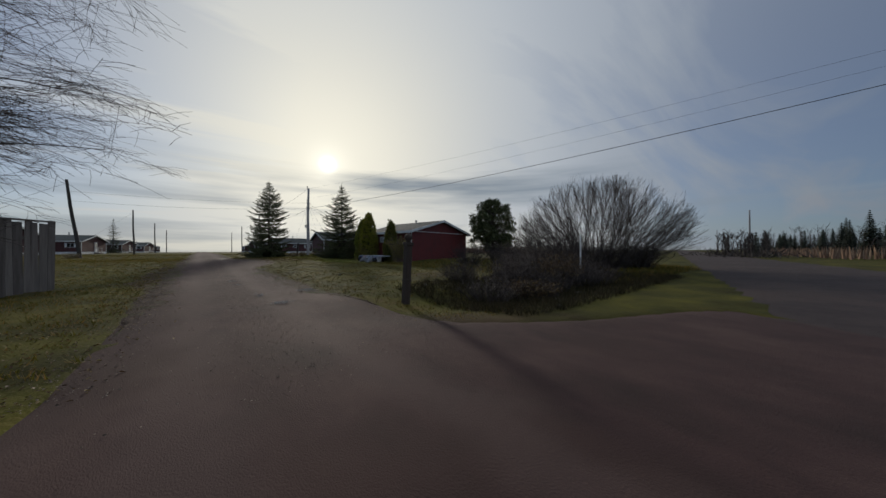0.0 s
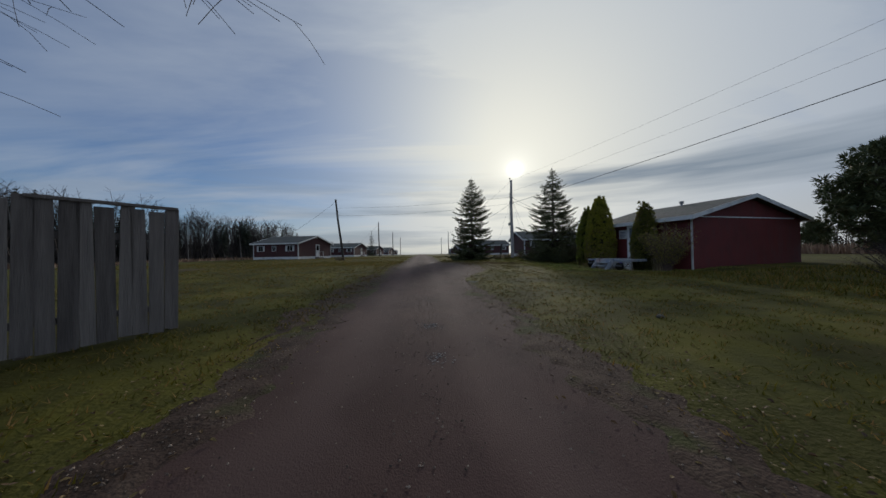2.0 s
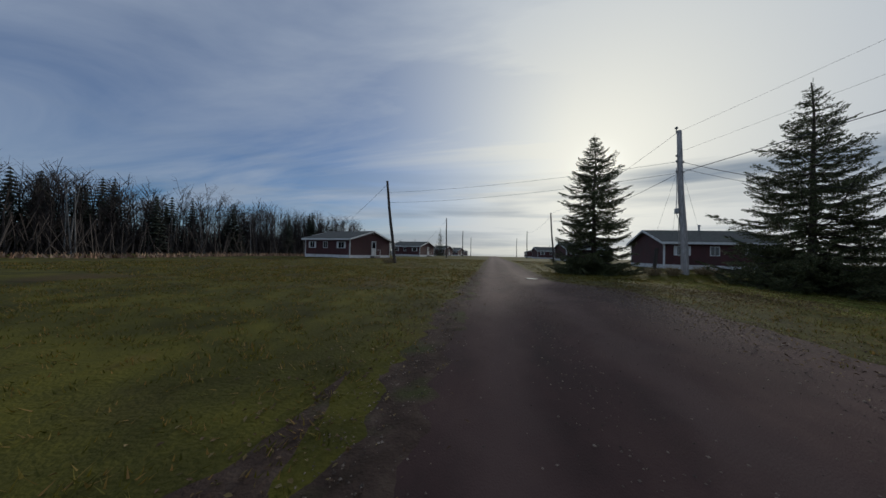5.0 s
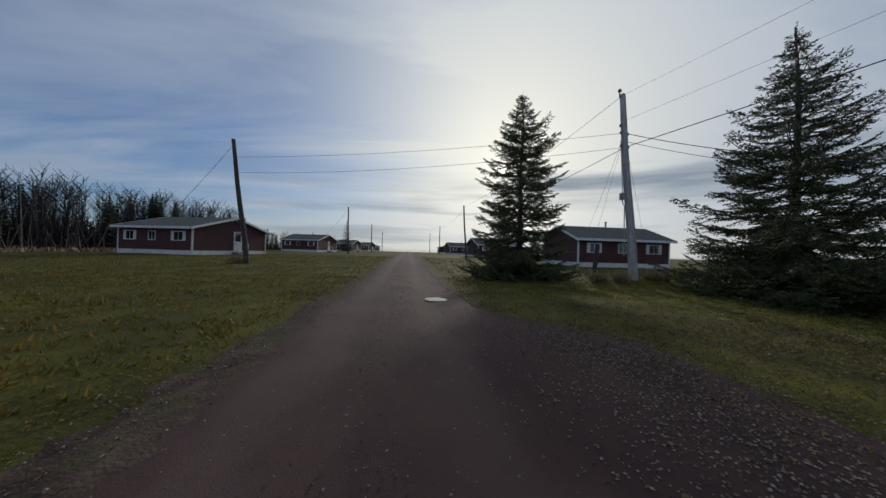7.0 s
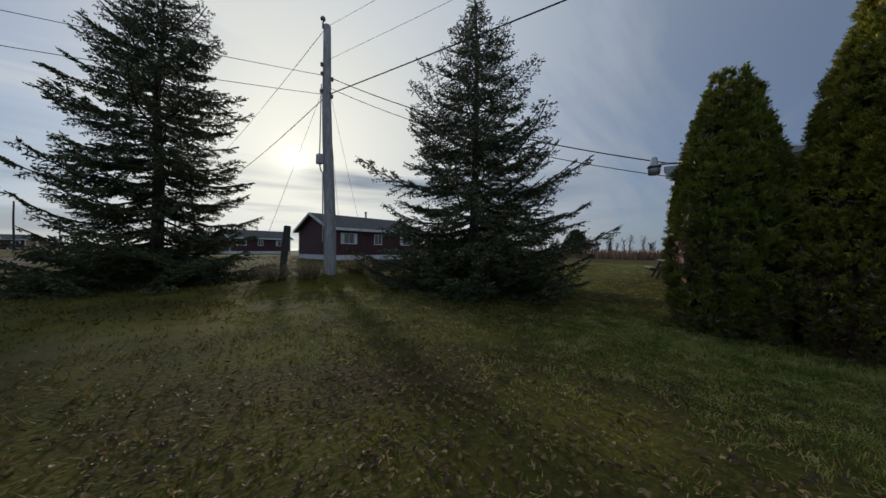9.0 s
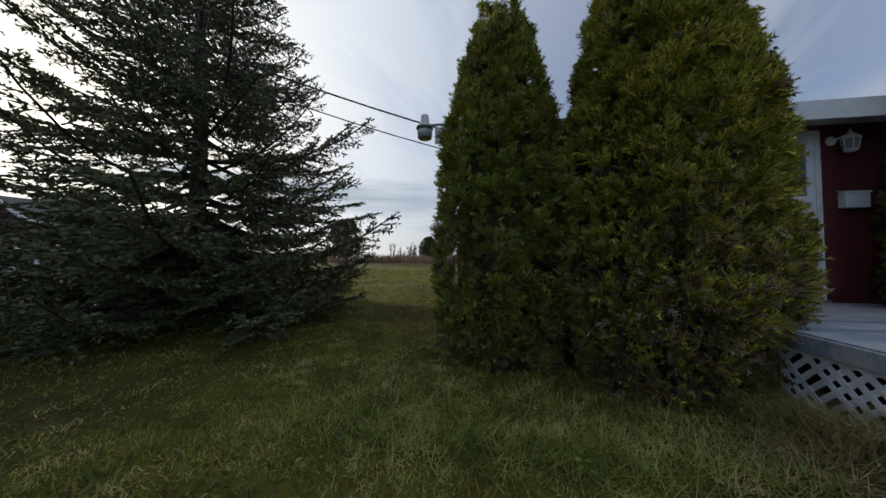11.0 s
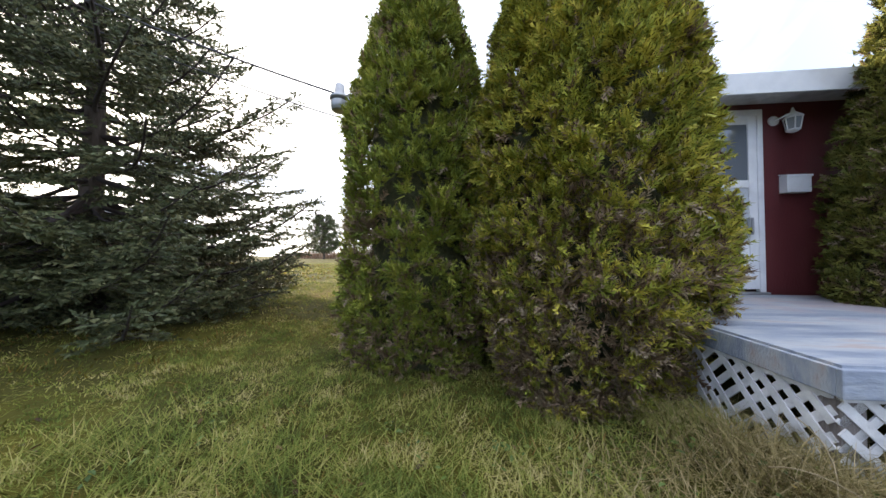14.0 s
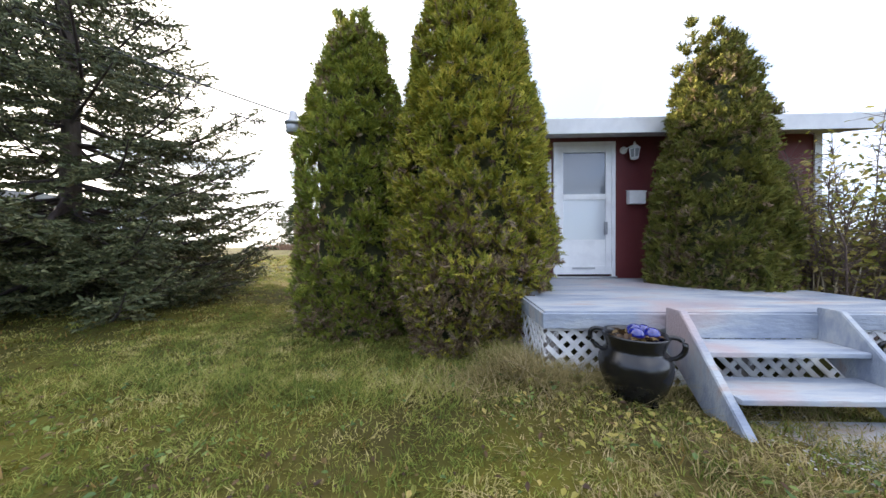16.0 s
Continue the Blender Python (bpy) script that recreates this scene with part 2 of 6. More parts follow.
DEADGRASS = mat("matted_dead_grass", [(0.08, (0.091, 0.091, 0.026)), (0.36, (0.200, 0.170, 0.062)), (0.62, (0.344, 0.269, 0.123)), (0.9, (0.499, 0.399, 0.238))], 1.6, 4, 0.8,
                island=0.65, translucent=0.3, spec=0.15)
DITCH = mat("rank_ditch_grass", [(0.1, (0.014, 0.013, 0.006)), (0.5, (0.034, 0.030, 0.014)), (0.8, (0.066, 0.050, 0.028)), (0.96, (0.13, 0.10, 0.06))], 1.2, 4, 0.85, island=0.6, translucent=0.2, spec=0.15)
STRAW = mat("dry_stalk", [(0.1, (0.16, 0.11, 0.06)), (0.6, (0.34, 0.27, 0.16)), (0.95, (0.46, 0.40, 0.28))], 2, 3, 0.8, island=0.8, translucent=0.15, spec=0.2)
WEED = mat("weed_leaf", [(0.1, (0.048, 0.096, 0.022)), (0.6, (0.120, 0.186, 0.036)), (0.9, (0.240, 0.264, 0.060))], 2, 3, 0.6, island=0.8, translucent=0.3)
YELLOWLEAF = mat("yellowing_leaf", [(0.1, (0.15, 0.17, 0.034)), (0.5, (0.33, 0.31, 0.06)), (0.85, (0.48, 0.37, 0.12))], 3, 3, 0.6, island=0.8, translucent=0.45)
LEAF = mat("fallen_leaf", [(0.05, (0.036, 0.016, 0.007)), (0.4, (0.081, 0.040, 0.016)), (0.7, (0.152, 0.097, 0.025)), (0.95, (0.193, 0.144, 0.054))], 2, 3, 0.7, island=0.9, translucent=0.2)
NEEDLE = mat("spruce_needle", [(0.1, (0.030, 0.040, 0.018)), (0.5, (0.079, 0.097, 0.041)), (0.85, (0.167, 0.163, 0.073))], 1.3, 4, 0.6, island=0.6, spec=0.3)
THUJA = mat("thuja_spray", [(0.15, (0.112, 0.140, 0.024)), (0.38, (0.263, 0.289, 0.041)), (0.58, (0.441, 0.411, 0.059)), (0.76, (0.637, 0.514, 0.089)), (0.93, (0.720, 0.522, 0.169))], 2.2, 5, 0.7,
            island=0.42, translucent=0.16, spec=0.2)
THUJA_DARK = mat("thuja_spray_deep_green", [(0.15, (0.097, 0.138, 0.025)), (0.45, (0.223, 0.272, 0.042)), (0.72, (0.377, 0.379, 0.061)), (0.93, (0.563, 0.443, 0.113))], 2.2, 5, 0.7,
                 island=0.42, translucent=0.16, spec=0.2)
THUJA_DRY = mat("thuja_spray_dry", [(0.1, (0.139, 0.087, 0.053)), (0.5, (0.278, 0.192, 0.116)), (0.9, (0.440, 0.347, 0.232))], 3, 4, 0.8, island=0.8, translucent=0.2, spec=0.15)
# cedar core: olive darkened so that the gaps between sprays look shaded
CORE = mat("painted_shade_core", [(0.3, (0.018, 0.022, 0.007)), (0.5, (0.040, 0.044, 0.014)), (0.7, (0.070, 0.062, 0.024))], 14, 8, 0.95, bump=1.0, bump_scale=30)
# dimmer copy of the thuja sprays, shade on the deck cedar put into colour
THUJA_DIMMED = mat("thuja_spray_dimmed", [(0.15, (0.070, 0.086, 0.021)), (0.42, (0.158, 0.171, 0.036)), (0.65, (0.251, 0.239, 0.051)), (0.9, (0.373, 0.302, 0.100))], 2.2, 5, 0.7,
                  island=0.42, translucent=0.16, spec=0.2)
BARK = mat("bark", [(0.25, (0.045, 0.034, 0.028)), (0.55, (0.10, 0.080, 0.066)), (0.8, (0.17, 0.145, 0.125))], 9, 8, 0.95, bump=1.0, bump_scale=30, stretch=(1, 1, 0.25))
TWIG = mat("bare_twig", [(0.2, (0.026, 0.019, 0.019)), (0.8, (0.064, 0.050, 0.045))], 6, 4, 0.9)
SHRUBTWIG = mat("pinkish_shrub_twig", [(0.2, (0.10, 0.065, 0.055)), (0.8, (0.24, 0.17, 0.14))], 6, 4, 0.9)
FAR_TWIG = mat("woodland_twig", [(0.2, (0.022, 0.017, 0.017)), (0.6, (0.045, 0.036, 0.033)), (0.95, (0.094, 0.083, 0.076))], 0.4, 4, 0.9, island=0.5)
BIRCH = mat("birch_bark", [(0.3, (0.060, 0.054, 0.051)), (0.5, (0.156, 0.150, 0.144)), (0.75, (0.240, 0.234, 0.222))], 3, 6, 0.85, stretch=(1, 1, 2.5))
FAR_NEEDLE = mat("woodland_needle", [(0.2, (0.007, 0.013, 0.008)), (0.8, (0.026, 0.038, 0.020))], 0.8, 4, 0.8, island=0.5)
REED = mat("dry_reed", [(0.2, (0.15, 0.085, 0.055)), (0.6, (0.26, 0.165, 0.105)), (0.9, (0.36, 0.27, 0.18))], 0.7, 4, 0.9, island=0.6)
RED = mat("barn_red_paint", [(0.3, (0.092, 0.014, 0.016)), (0.5, (0.126, 0.021, 0.022)), (0.7, (0.153, 0.032, 0.030))], 2.2, 8, 0.55, 0.75, bump=0.25, bump_scale=60, second=((0.082, 0.018, 0.018), 0.9, 0.52, 0.75), stretch=(1, 1, 0.3))
DULLRED = mat("faded_maroon_paint", [(0.3, (0.050, 0.016, 0.018)), (0.5, (0.072, 0.025, 0.027)), (0.7, (0.092, 0.036, 0.036))], 1.6, 8, 0.7, 0.85, bump=0.25, bump_scale=50, second=((0.055, 0.024, 0.024), 0.7, 0.5, 0.75), stretch=(1, 1, 0.4))
WHITE = mat("white_paint", [(0.3, (0.693, 0.704, 0.714)), (0.6, (0.840, 0.851, 0.851))], 3, 8, 0.45, 0.6, bump=0.08, bump_scale=50, second=((0.525, 0.514, 0.483), 1.6, 0.60, 0.80))
OLD_WHITE = mat("weathered_white_paint", [(0.3, (0.50, 0.50, 0.50)), (0.6, (0.72, 0.72, 0.71))], 6, 8, 0.6, 0.8, bump=0.3, bump_scale=40, second=((0.34, 0.32, 0.29), 2.6, 0.52, 0.70))
TRIM = mat("trim_white", [(0.3, (0.52, 0.53, 0.54)), (0.6, (0.66, 0.67, 0.67))], 2, 6, 0.55, 0.7, second=((0.40, 0.39, 0.37), 0.8, 0.55, 0.8))
SHINGLE = mat("asphalt_shingle", [(0.3, (0.042, 0.044, 0.042)), (0.55, (0.075, 0.078, 0.074)), (0.75, (0.11, 0.11, 0.105))], 5, 8, 0.95, bump=0.8, bump_scale=45, second=((0.052, 0.070, 0.055), 0.7, 0.5, 0.72), stretch=(1, 1, 1))
DECK = mat("worn_grey_deck_paint", [(0.30, (0.149, 0.179, 0.237)), (0.45, (0.252, 0.288, 0.344)), (0.56, (0.373, 0.393, 0.409)), (0.66, (0.373, 0.307, 0.278)), (0.76, (0.560, 0.549, 0.491))], 2.6, 12, 0.45, 0.75, bump=0.4, bump_scale=36,
           stretch=(0.40, 2.6, 1.0), second=((0.38, 0.30, 0.295), 1.3, 0.56, 0.72))
WOODGREY = mat("weathered_board", [(0.25, (0.095, 0.081, 0.075)), (0.5, (0.180, 0.157, 0.143)), (0.75, (0.270, 0.238, 0.216))], 6, 10, 0.9, bump=0.9, bump_scale=24, stretch=(3.0, 3.0, 0.22), per_object=0.35)
POLEWOOD = mat("pole_wood", [(0.25, (0.174, 0.162, 0.159)), (0.5, (0.319, 0.304, 0.294)), (0.75, (0.464, 0.442, 0.434))], 7, 8, 0.9, bump=0.7, bump_scale=22, stretch=(2, 2, 0.12))
DARKPOLE = mat("tarred_pole_wood", [(0.25, (0.030, 0.026, 0.024)), (0.75, (0.085, 0.074, 0.066))], 7, 8, 0.9, bump=0.7, bump_scale=22, stretch=(2, 2, 0.12))
CARVED = mat("dark_stained_wood", [(0.25, (0.022, 0.014, 0.010)), (0.75, (0.062, 0.040, 0.028))], 8, 8, 0.75, bump=0.6, bump_scale=30, stretch=(2, 2, 0.3))
WIRE = mat("cable", [(0.3, (0.03, 0.03, 0.032)), (0.7, (0.05, 0.05, 0.052))], 3, 2, 0.6)
IRON = mat("black_cauldron_paint", [(0.3, (0.004, 0.004, 0.005)), (0.7, (0.009, 0.009, 0.010))], 8, 6, 0.17, 0.28, bump=0.05, bump_scale=60, spec=0.5)
ROCK = mat("fieldstone", [(0.25, (0.040, 0.038, 0.035)), (0.55, (0.085, 0.080, 0.074)), (0.8, (0.15, 0.14, 0.13))], 9, 8, 0.9, bump=0.8, bump_scale=30)
METAL = mat("galvanised_metal", [(0.3, (0.30, 0.31, 0.32)), (0.7, (0.46, 0.47, 0.48))], 8, 6, 0.4, 0.55, metal=0.8)
CERAMIC = mat("insulator_glaze", [(0.3, (0.16, 0.15, 0.14)), (0.7, (0.24, 0.23, 0.22))], 3, 2, 0.3)
BLUEGLASS = glass_mat("cobalt_glass", (0.004, 0.010, 0.16), 0.06)
PANE = glass_mat("window_pane", (0.016, 0.018, 0.021), 0.04)
DOORPANE = glass_mat("door_pane", (0.16, 0.18, 0.20), 0.08)
LAMPGLASS = glass_mat("lamp_glass", (0.30, 0.32, 0.33), 0.1)
BARS = mat("faded_print", [(0.3, (0.10, 0.12, 0.20)), (0.7, (0.16, 0.18, 0.27))], 5, 3, 0.7)
SOIL = mat("bare_soil", [(0.3, (0.045, 0.032, 0.024)), (0.7, (0.10, 0.076, 0.056))], 5, 8, 0.95, bump=1.0, bump_scale=30)


def water_mat():
    m = bpy.data.materials.new("still_water")
    m.use_nodes = True
    b = m.node_tree.nodes["Principled BSDF"]
    b.inputs["Base Color"].default_value = (0.022, 0.026, 0.028, 1)
    b.inputs["Roughness"].default_value = 0.05
    n = m.node_tree.nodes.new("ShaderNodeTexNoise")
    n.inputs["Scale"].default_value = 3.0
    bp = m.node_tree.nodes.new("ShaderNodeBump")
    bp.inputs["Strength"].default_value = 0.04
    m.node_tree.links.new(n.outputs[0], bp.inputs["Height"])
    m.node_tree.links.new(bp.outputs[0], b.inputs["Normal"])
    return m


WATER = water_mat()


# ---- building helpers ----
def thing(name, m, label, category, group="", kind=""):
    ob = new(name)
    ob.matrix_world = m
    return tagged(ob, label, category, group, kind)


def mesh_ob(name, me, material, parent=None, label="", smooth=False):
    if material:
        me.materials.append(material)
    if smooth:
        me.polygons.foreach_set("use_smooth", [True] * len(me.polygons))
    ob = new(name, me)
    if parent:
        ob.parent = parent
    return tagged(ob, label)


def part(name, bm, material, parent=None, label="", smooth=False):
    """Links a bmesh as one mesh object under a thing or a part."""
    me = bpy.data.meshes.new(name)
    bm.to_mesh(me)
    bm.free()
    return mesh_ob(name, me, material, parent, label, smooth)


def soup(name, verts, faces, material, parent=None, label="", smooth=False):
    me = bpy.data.meshes.new(name)
    me.from_pydata(verts, [], faces)
    me.update()
    return mesh_ob(name, me, material, parent, label, smooth)


def mass(name, V, T, material, parent=None, label="", kind=""):
    """A mesh of triangles from arrays of points and of corner numbers."""
    me = bpy.data.meshes.new(name)
    me.vertices.add(len(V))
    me.vertices.foreach_set("co", np.ascontiguousarray(V, dtype=np.float32).ravel())
    me.loops.add(len(T) * 3)
    me.loops.foreach_set("vertex_index", np.ascontiguousarray(T, dtype=np.int32).ravel())
    me.polygons.add(len(T))
    me.polygons.foreach_set("loop_start", np.arange(0, len(T) * 3, 3, dtype=np.int32))
    me.update(calc_edges=True)
    ob = mesh_ob(name, me, material, parent, label)
    return tagged(ob, label, kind=kind) if kind else ob


def unit(a):
    return a / np.maximum(np.linalg.norm(a, axis=-1, keepdims=True), 1e-9)


def box(bm, x0, x1, y0, y1, z0, z1, bevel=0.0, m=None):
    r = bmesh.ops.create_cube(bm, size=1)
    vs = r["verts"]
    bmesh.ops.transform(bm, matrix=Matrix.LocRotScale(((x0 + x1) / 2, (y0 + y1) / 2, (z0 + z1) / 2), None, (x1 - x0, y1 - y0, z1 - z0)), verts=vs)
    if m is not None:
        bmesh.ops.transform(bm, matrix=m, verts=vs)
    if bevel:
        es = {e for v in vs for e in v.link_edges}
        bmesh.ops.bevel(bm, geom=list(es), offset=bevel, segments=2, profile=0.6, affect="EDGES")
    return bm


def boxes(*specs, bevel=0.0):
    bm = bmesh.new()
    for s in specs:
        box(bm, *s, bevel=bevel)
    return bm


def slab(bm, pts, z0, z1):
    """A prism over a plan outline."""
    lo = [bm.verts.new((x, y, z0)) for x, y in pts]
    hi = [bm.verts.new((x, y, z1)) for x, y in pts]
    n = len(pts)
    bm.faces.new(lo[::-1])
    bm.faces.new(hi)
    for i in range(n):
        bm.faces.new((lo[i], lo[(i + 1) % n], hi[(i + 1) % n], hi[i]))
    return bm


def extrude_x(bm, pts, x0, x1):
    """A prism along x over an outline in y and z."""
    a = [bm.verts.new((x0, y, z)) for y, z in pts]
    b = [bm.verts.new((x1, y, z)) for y, z in pts]
    n = len(pts)
    bm.faces.new(a[::-1])
    bm.faces.new(b)
    for i in range(n):
        bm.faces.new((a[i], a[(i + 1) % n], b[(i + 1) % n], b[i]))
    bmesh.ops.recalc_face_normals(bm, faces=bm.faces)
    return bm


def lathe(bm, profile, seg=24, at=(0, 0, 0)):
    rings = []
    for r, z in profile:
        rings.append([bm.verts.new((at[0] + r * math.cos(2 * math.pi * i / seg), at[1] + r * math.sin(2 * math.pi * i / seg), at[2] + z)) for i in range(seg)])
    for a, b in zip(rings, rings[1:]):
        for i in range(seg):
            bm.faces.new((a[i], a[(i + 1) % seg], b[(i + 1) % seg], b[i]))
    bm.faces.new(rings[0][::-1])
    bm.faces.new(rings[-1])
    return bm


class Tubes:
    """Collects tapered tubes and loose faces for one mesh."""

    def __init__(self):
        self.v, self.f = [], []

    def tube(self, pts, radii, seg=4):
        base = len(self.v)
        n = len(pts)
        for i, (p, r) in enumerate(zip(pts, radii)):
            d = (Vector(pts[min(i + 1, n - 1)]) - Vector(pts[max(i - 1, 0)]))
            d = d.normalized() if d.length > 1e-6 else Vector((0, 0, 1))
            s = d.cross(Vector((0, 0, 1)) if abs(d.z) < 0.9 else Vector((1, 0, 0))).normalized()
            t = s.cross(d)
            for k in range(seg):
                a = 2 * math.pi * k / seg
                self.v.append(tuple(Vector(p) + s * (r * math.cos(a)) + t * (r * math.sin(a))))
        for i in range(n - 1):
            for k in range(seg):
                a, b = base + i * seg + k, base + i * seg + (k + 1) % seg
                self.f.append((a, b, b + seg, a + seg))

    def make(self, name, material, parent=None, label="", smooth=True):
        return soup(name, self.v, self.f, material, parent, label, smooth)


def smooth(t):
    t = max(0.0, min(1.0, t))
    return t * t * (3 - 2 * t)


def ground(x, y):
    """Height of the land: a low crown by the track's bend, a hollow in front of the house, then a long rise and the shore."""
    z = -0.32 + 0.09 * smooth((y + 26) / 12) + 0.33 * smooth((y + 14) / 15) - 0.06 * smooth((y - 3) / 12) + 0.18 * smooth((y - 14) / 16)
    z -= 0.45 * math.exp(-((x - 12.2) / 3.6) ** 2 - ((y - 0.2) / 6.0) ** 2)
    z += 0.42 * math.exp(-((x - 9.6) / 2.2) ** 2 - ((y - 11.6) / 1.0) ** 2)
    z -= 0.35 * math.exp(-((x - 7.0) / 4.5) ** 2 - ((y + 22.4) / 1.3) ** 2)
    z += 0.13 * math.exp(-((x - 11.5) / 1.2) ** 2 - ((y + 0.2) / 1.6) ** 2)
    z += 0.10 * math.exp(-((x - 11.2) / 0.55) ** 2 - ((y - 0.25) / 0.6) ** 2)
    z -= 4.5 * smooth((y - 168) / 70)
    z += 0.05 * noise.noise((x * 0.35, y * 0.35, 0)) * smooth((abs(x) - 1.5) / 2)
    return z


def road_edges(y):
    left = -2.0 - 4.5 * smooth((-23.5 - y) / 4.5) ** 1.5 + 0.10 * noise.noise((0, y * 0.5, 3)) + 0.07 * noise.noise((0, y * 1.7, 5))
    right = 1.62 + 0.7 * smooth((-18.5 - y) / 3) + 4.6 * smooth((-22.5 - y) / 4.5) ** 2 + 0.14 * noise.noise((9, y * 0.5, 3)) + 0.07 * noise.noise((9, y * 1.7, 5))
    right += 1.9 * smooth((y + 8) / 5) * smooth((6.6 - y) / 3.0) * (1 + 0.10 * noise.noise((4, y * 0.9, 1)))
    return left, right


# ---- ground, roads, water ----
def on_road(x, y, margin=0.0):
    a, b = road_edges(y)
    return a - margin < x < b + margin and y < 175 or (y < -27.2 + 0.213 * (x - 8) + margin and y > -37)


def rz(x, y):
    return ground(x, y) + (0.012 if on_road(x, y) else 0.0)


def axis_steps(lo, hi, fine_lo, fine_hi, fine, growth=1.22):
    vals = list(np.arange(fine_lo, fine_hi + fine / 2, fine))
    step, v = fine, fine_hi
    while v < hi:
        step *= growth
        v = min(hi, v + step)
        vals.append(v)
    step, v = fine, fine_lo
    while v > lo:
        step *= growth
        v = max(lo, v - step)
        vals.insert(0, v)
    return vals


def build_ground():
    xs, ys = axis_steps(-2400, 2400, -4, 16, 0.25), axis_steps(-2400, 600, -27, 12, 0.25)
    verts = [(x, y, ground(x, y) - (0.10 if on_road(x, y, -0.22) else 0.0)) for y in ys for x in xs]
    w = len(xs)
    faces = [(j * w + i, j * w + i + 1, (j + 1) * w + i + 1, (j + 1) * w + i) for j in range(len(ys) - 1) for i in range(w - 1)]
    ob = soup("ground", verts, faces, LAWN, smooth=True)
    tagged(ob, "mown autumn lawn and rough grass, uneven", "ground", kind="structure")
    sea = boxes((-2600, 2600, 150, 4800, -3.0, -2.2))
    tagged(part("water", sea, WATER), "calm pale sea beyond the shore", "water", kind="structure")


build_ground()


def build_track():
    ys = list(np.arange(-31.0, 40, 0.2)) + list(np.arange(40, 176, 2.0))
    cols = 17
    verts, faces = [], []
    for y in ys:
        a, b = road_edges(y)
        for i in range(cols):
            u = i / (cols - 1)
            x = a + (b - a) * u
            edge = min(u, 1 - u)
            rut = -0.025 * (math.exp(-((x + 1.0) / 0.28) ** 2) + math.exp(-((x - 0.55) / 0.28) ** 2))
            lift = 0.035 * smooth(edge / 0.05) - 0.02
            verts.append((x, y, ground(x, y) + lift + rut + 0.012 * noise.noise((x * 1.6, y * 1.1, 2))))
    for j in range(len(ys) - 1):
        for i in range(cols - 1):
            faces.append((j * cols + i, j * cols + i + 1, (j + 1) * cols + i + 1, (j + 1) * cols + i))
    ob = soup("road", verts, faces, GRAVEL, smooth=True)
    tagged(ob, "brown gravel track with wheel ruts and ragged verges", "road", kind="structure")
    # the sealed road that the track leaves
    v2, f2 = [], []
    d, s = Vector((0.978, 0.208)), Vector((0.208, -0.978))
    cx = Vector((8.0, -27.2))
    ts = list(np.arange(-60, 60, 1.5)) + list(np.arange(60, 420, 12))
    for t in ts:
        for k in range(7):
            p = cx + d * t + s * (k * 1.3 + (0.25 * noise.noise((t * 0.4, k, 7)) if k in (0, 6) else 0))
            v2.append((p.x, p.y, ground(p.x, p.y) + 0.03 - 0.004 * (k - 3) ** 2))
    for j in range(len(ts) - 1):
        for k in range(6):
            f2.append((j * 7 + k, j * 7 + k + 1, (j + 1) * 7 + k + 1, (j + 1) * 7 + k))
    tagged(soup("road", v2, f2, ASPHALT, smooth=True), "grey worn road crossing the end of the track", "road", kind="structure")


build_track()


def strip(name, material, label, side, width, lift, y0, y1, rough):
    """A ragged band of loose ground along the track; side gives its middle at each y."""
    verts, faces = [], []
    ys = list(np.arange(y0, y1, 0.09))
    cols = 5
    for j, y in enumerate(ys):
        m = side(y)
        wl_ = width * (0.5 + rough * (0.55 * noise.noise((m * 3, y * 1.1, 40)) + 0.55 * noise.noise((1, y * 4.5, 41 + m))))
        wr_ = width * (0.5 + rough * (0.55 * noise.noise((m * 3, y * 1.1, 50)) + 0.55 * noise.noise((1, y * 4.5, 51 + m))))
        taper = smooth((y - y0) / 3.0) * smooth((y1 - y) / 3.0)
        wl_, wr_ = wl_ * taper, wr_ * taper
        for i in range(cols):
            x = m - wl_ + (wl_ + wr_) * i / (cols - 1)
            edge = i in (0, cols - 1)
            a, b = road_edges(y)
            u = (x - a) / (b - a)
            road = 0.035 * smooth(min(u, 1 - u) / 0.05) - 0.02 - 0.025 * (math.exp(-((x + 1.0) / 0.28) ** 2) + math.exp(-((x - 0.55) / 0.28) ** 2)) + 0.012 * noise.noise((x * 1.6, y * 1.1, 2)) if 0 < u < 1 else -0.005
            verts.append((x, y, ground(x, y) + max(road, -0.005) + (-0.012 if edge else lift)))
    for j in range(len(ys) - 1):
        for i in range(cols - 1):
            faces.append((j * cols + i, j * cols + i + 1, (j + 1) * cols + i + 1, (j + 1) * cols + i))
    tagged(soup(name, verts, faces, material, smooth=True), label, "verge", kind="structure")


strip("verge", VERGE, "bare brown verge of soil and grit beside the track", lambda y: road_edges(y)[0] + 0.12, 0.72, 0.010, -21.5, 60.0, 0.55)
strip("bare_patch", VERGE, "bare brown patch of trodden soil and leaves beside the track", lambda y: road_edges(y)[0] - 0.45, 1.35, 0.006, -15.5, -4.0, 0.5)
strip("verge", VERGE, "bare brown verge of soil and grit beside the track", lambda y: road_edges(y)[1] - 0.12, 0.80, 0.010, -21.5, -8.5, 0.6)
strip("verge", VERGE, "bare brown verge of soil and grit beside the track", lambda y: road_edges(y)[1] - 0.12, 0.62, 0.010, 7.5, 60.0, 0.6)


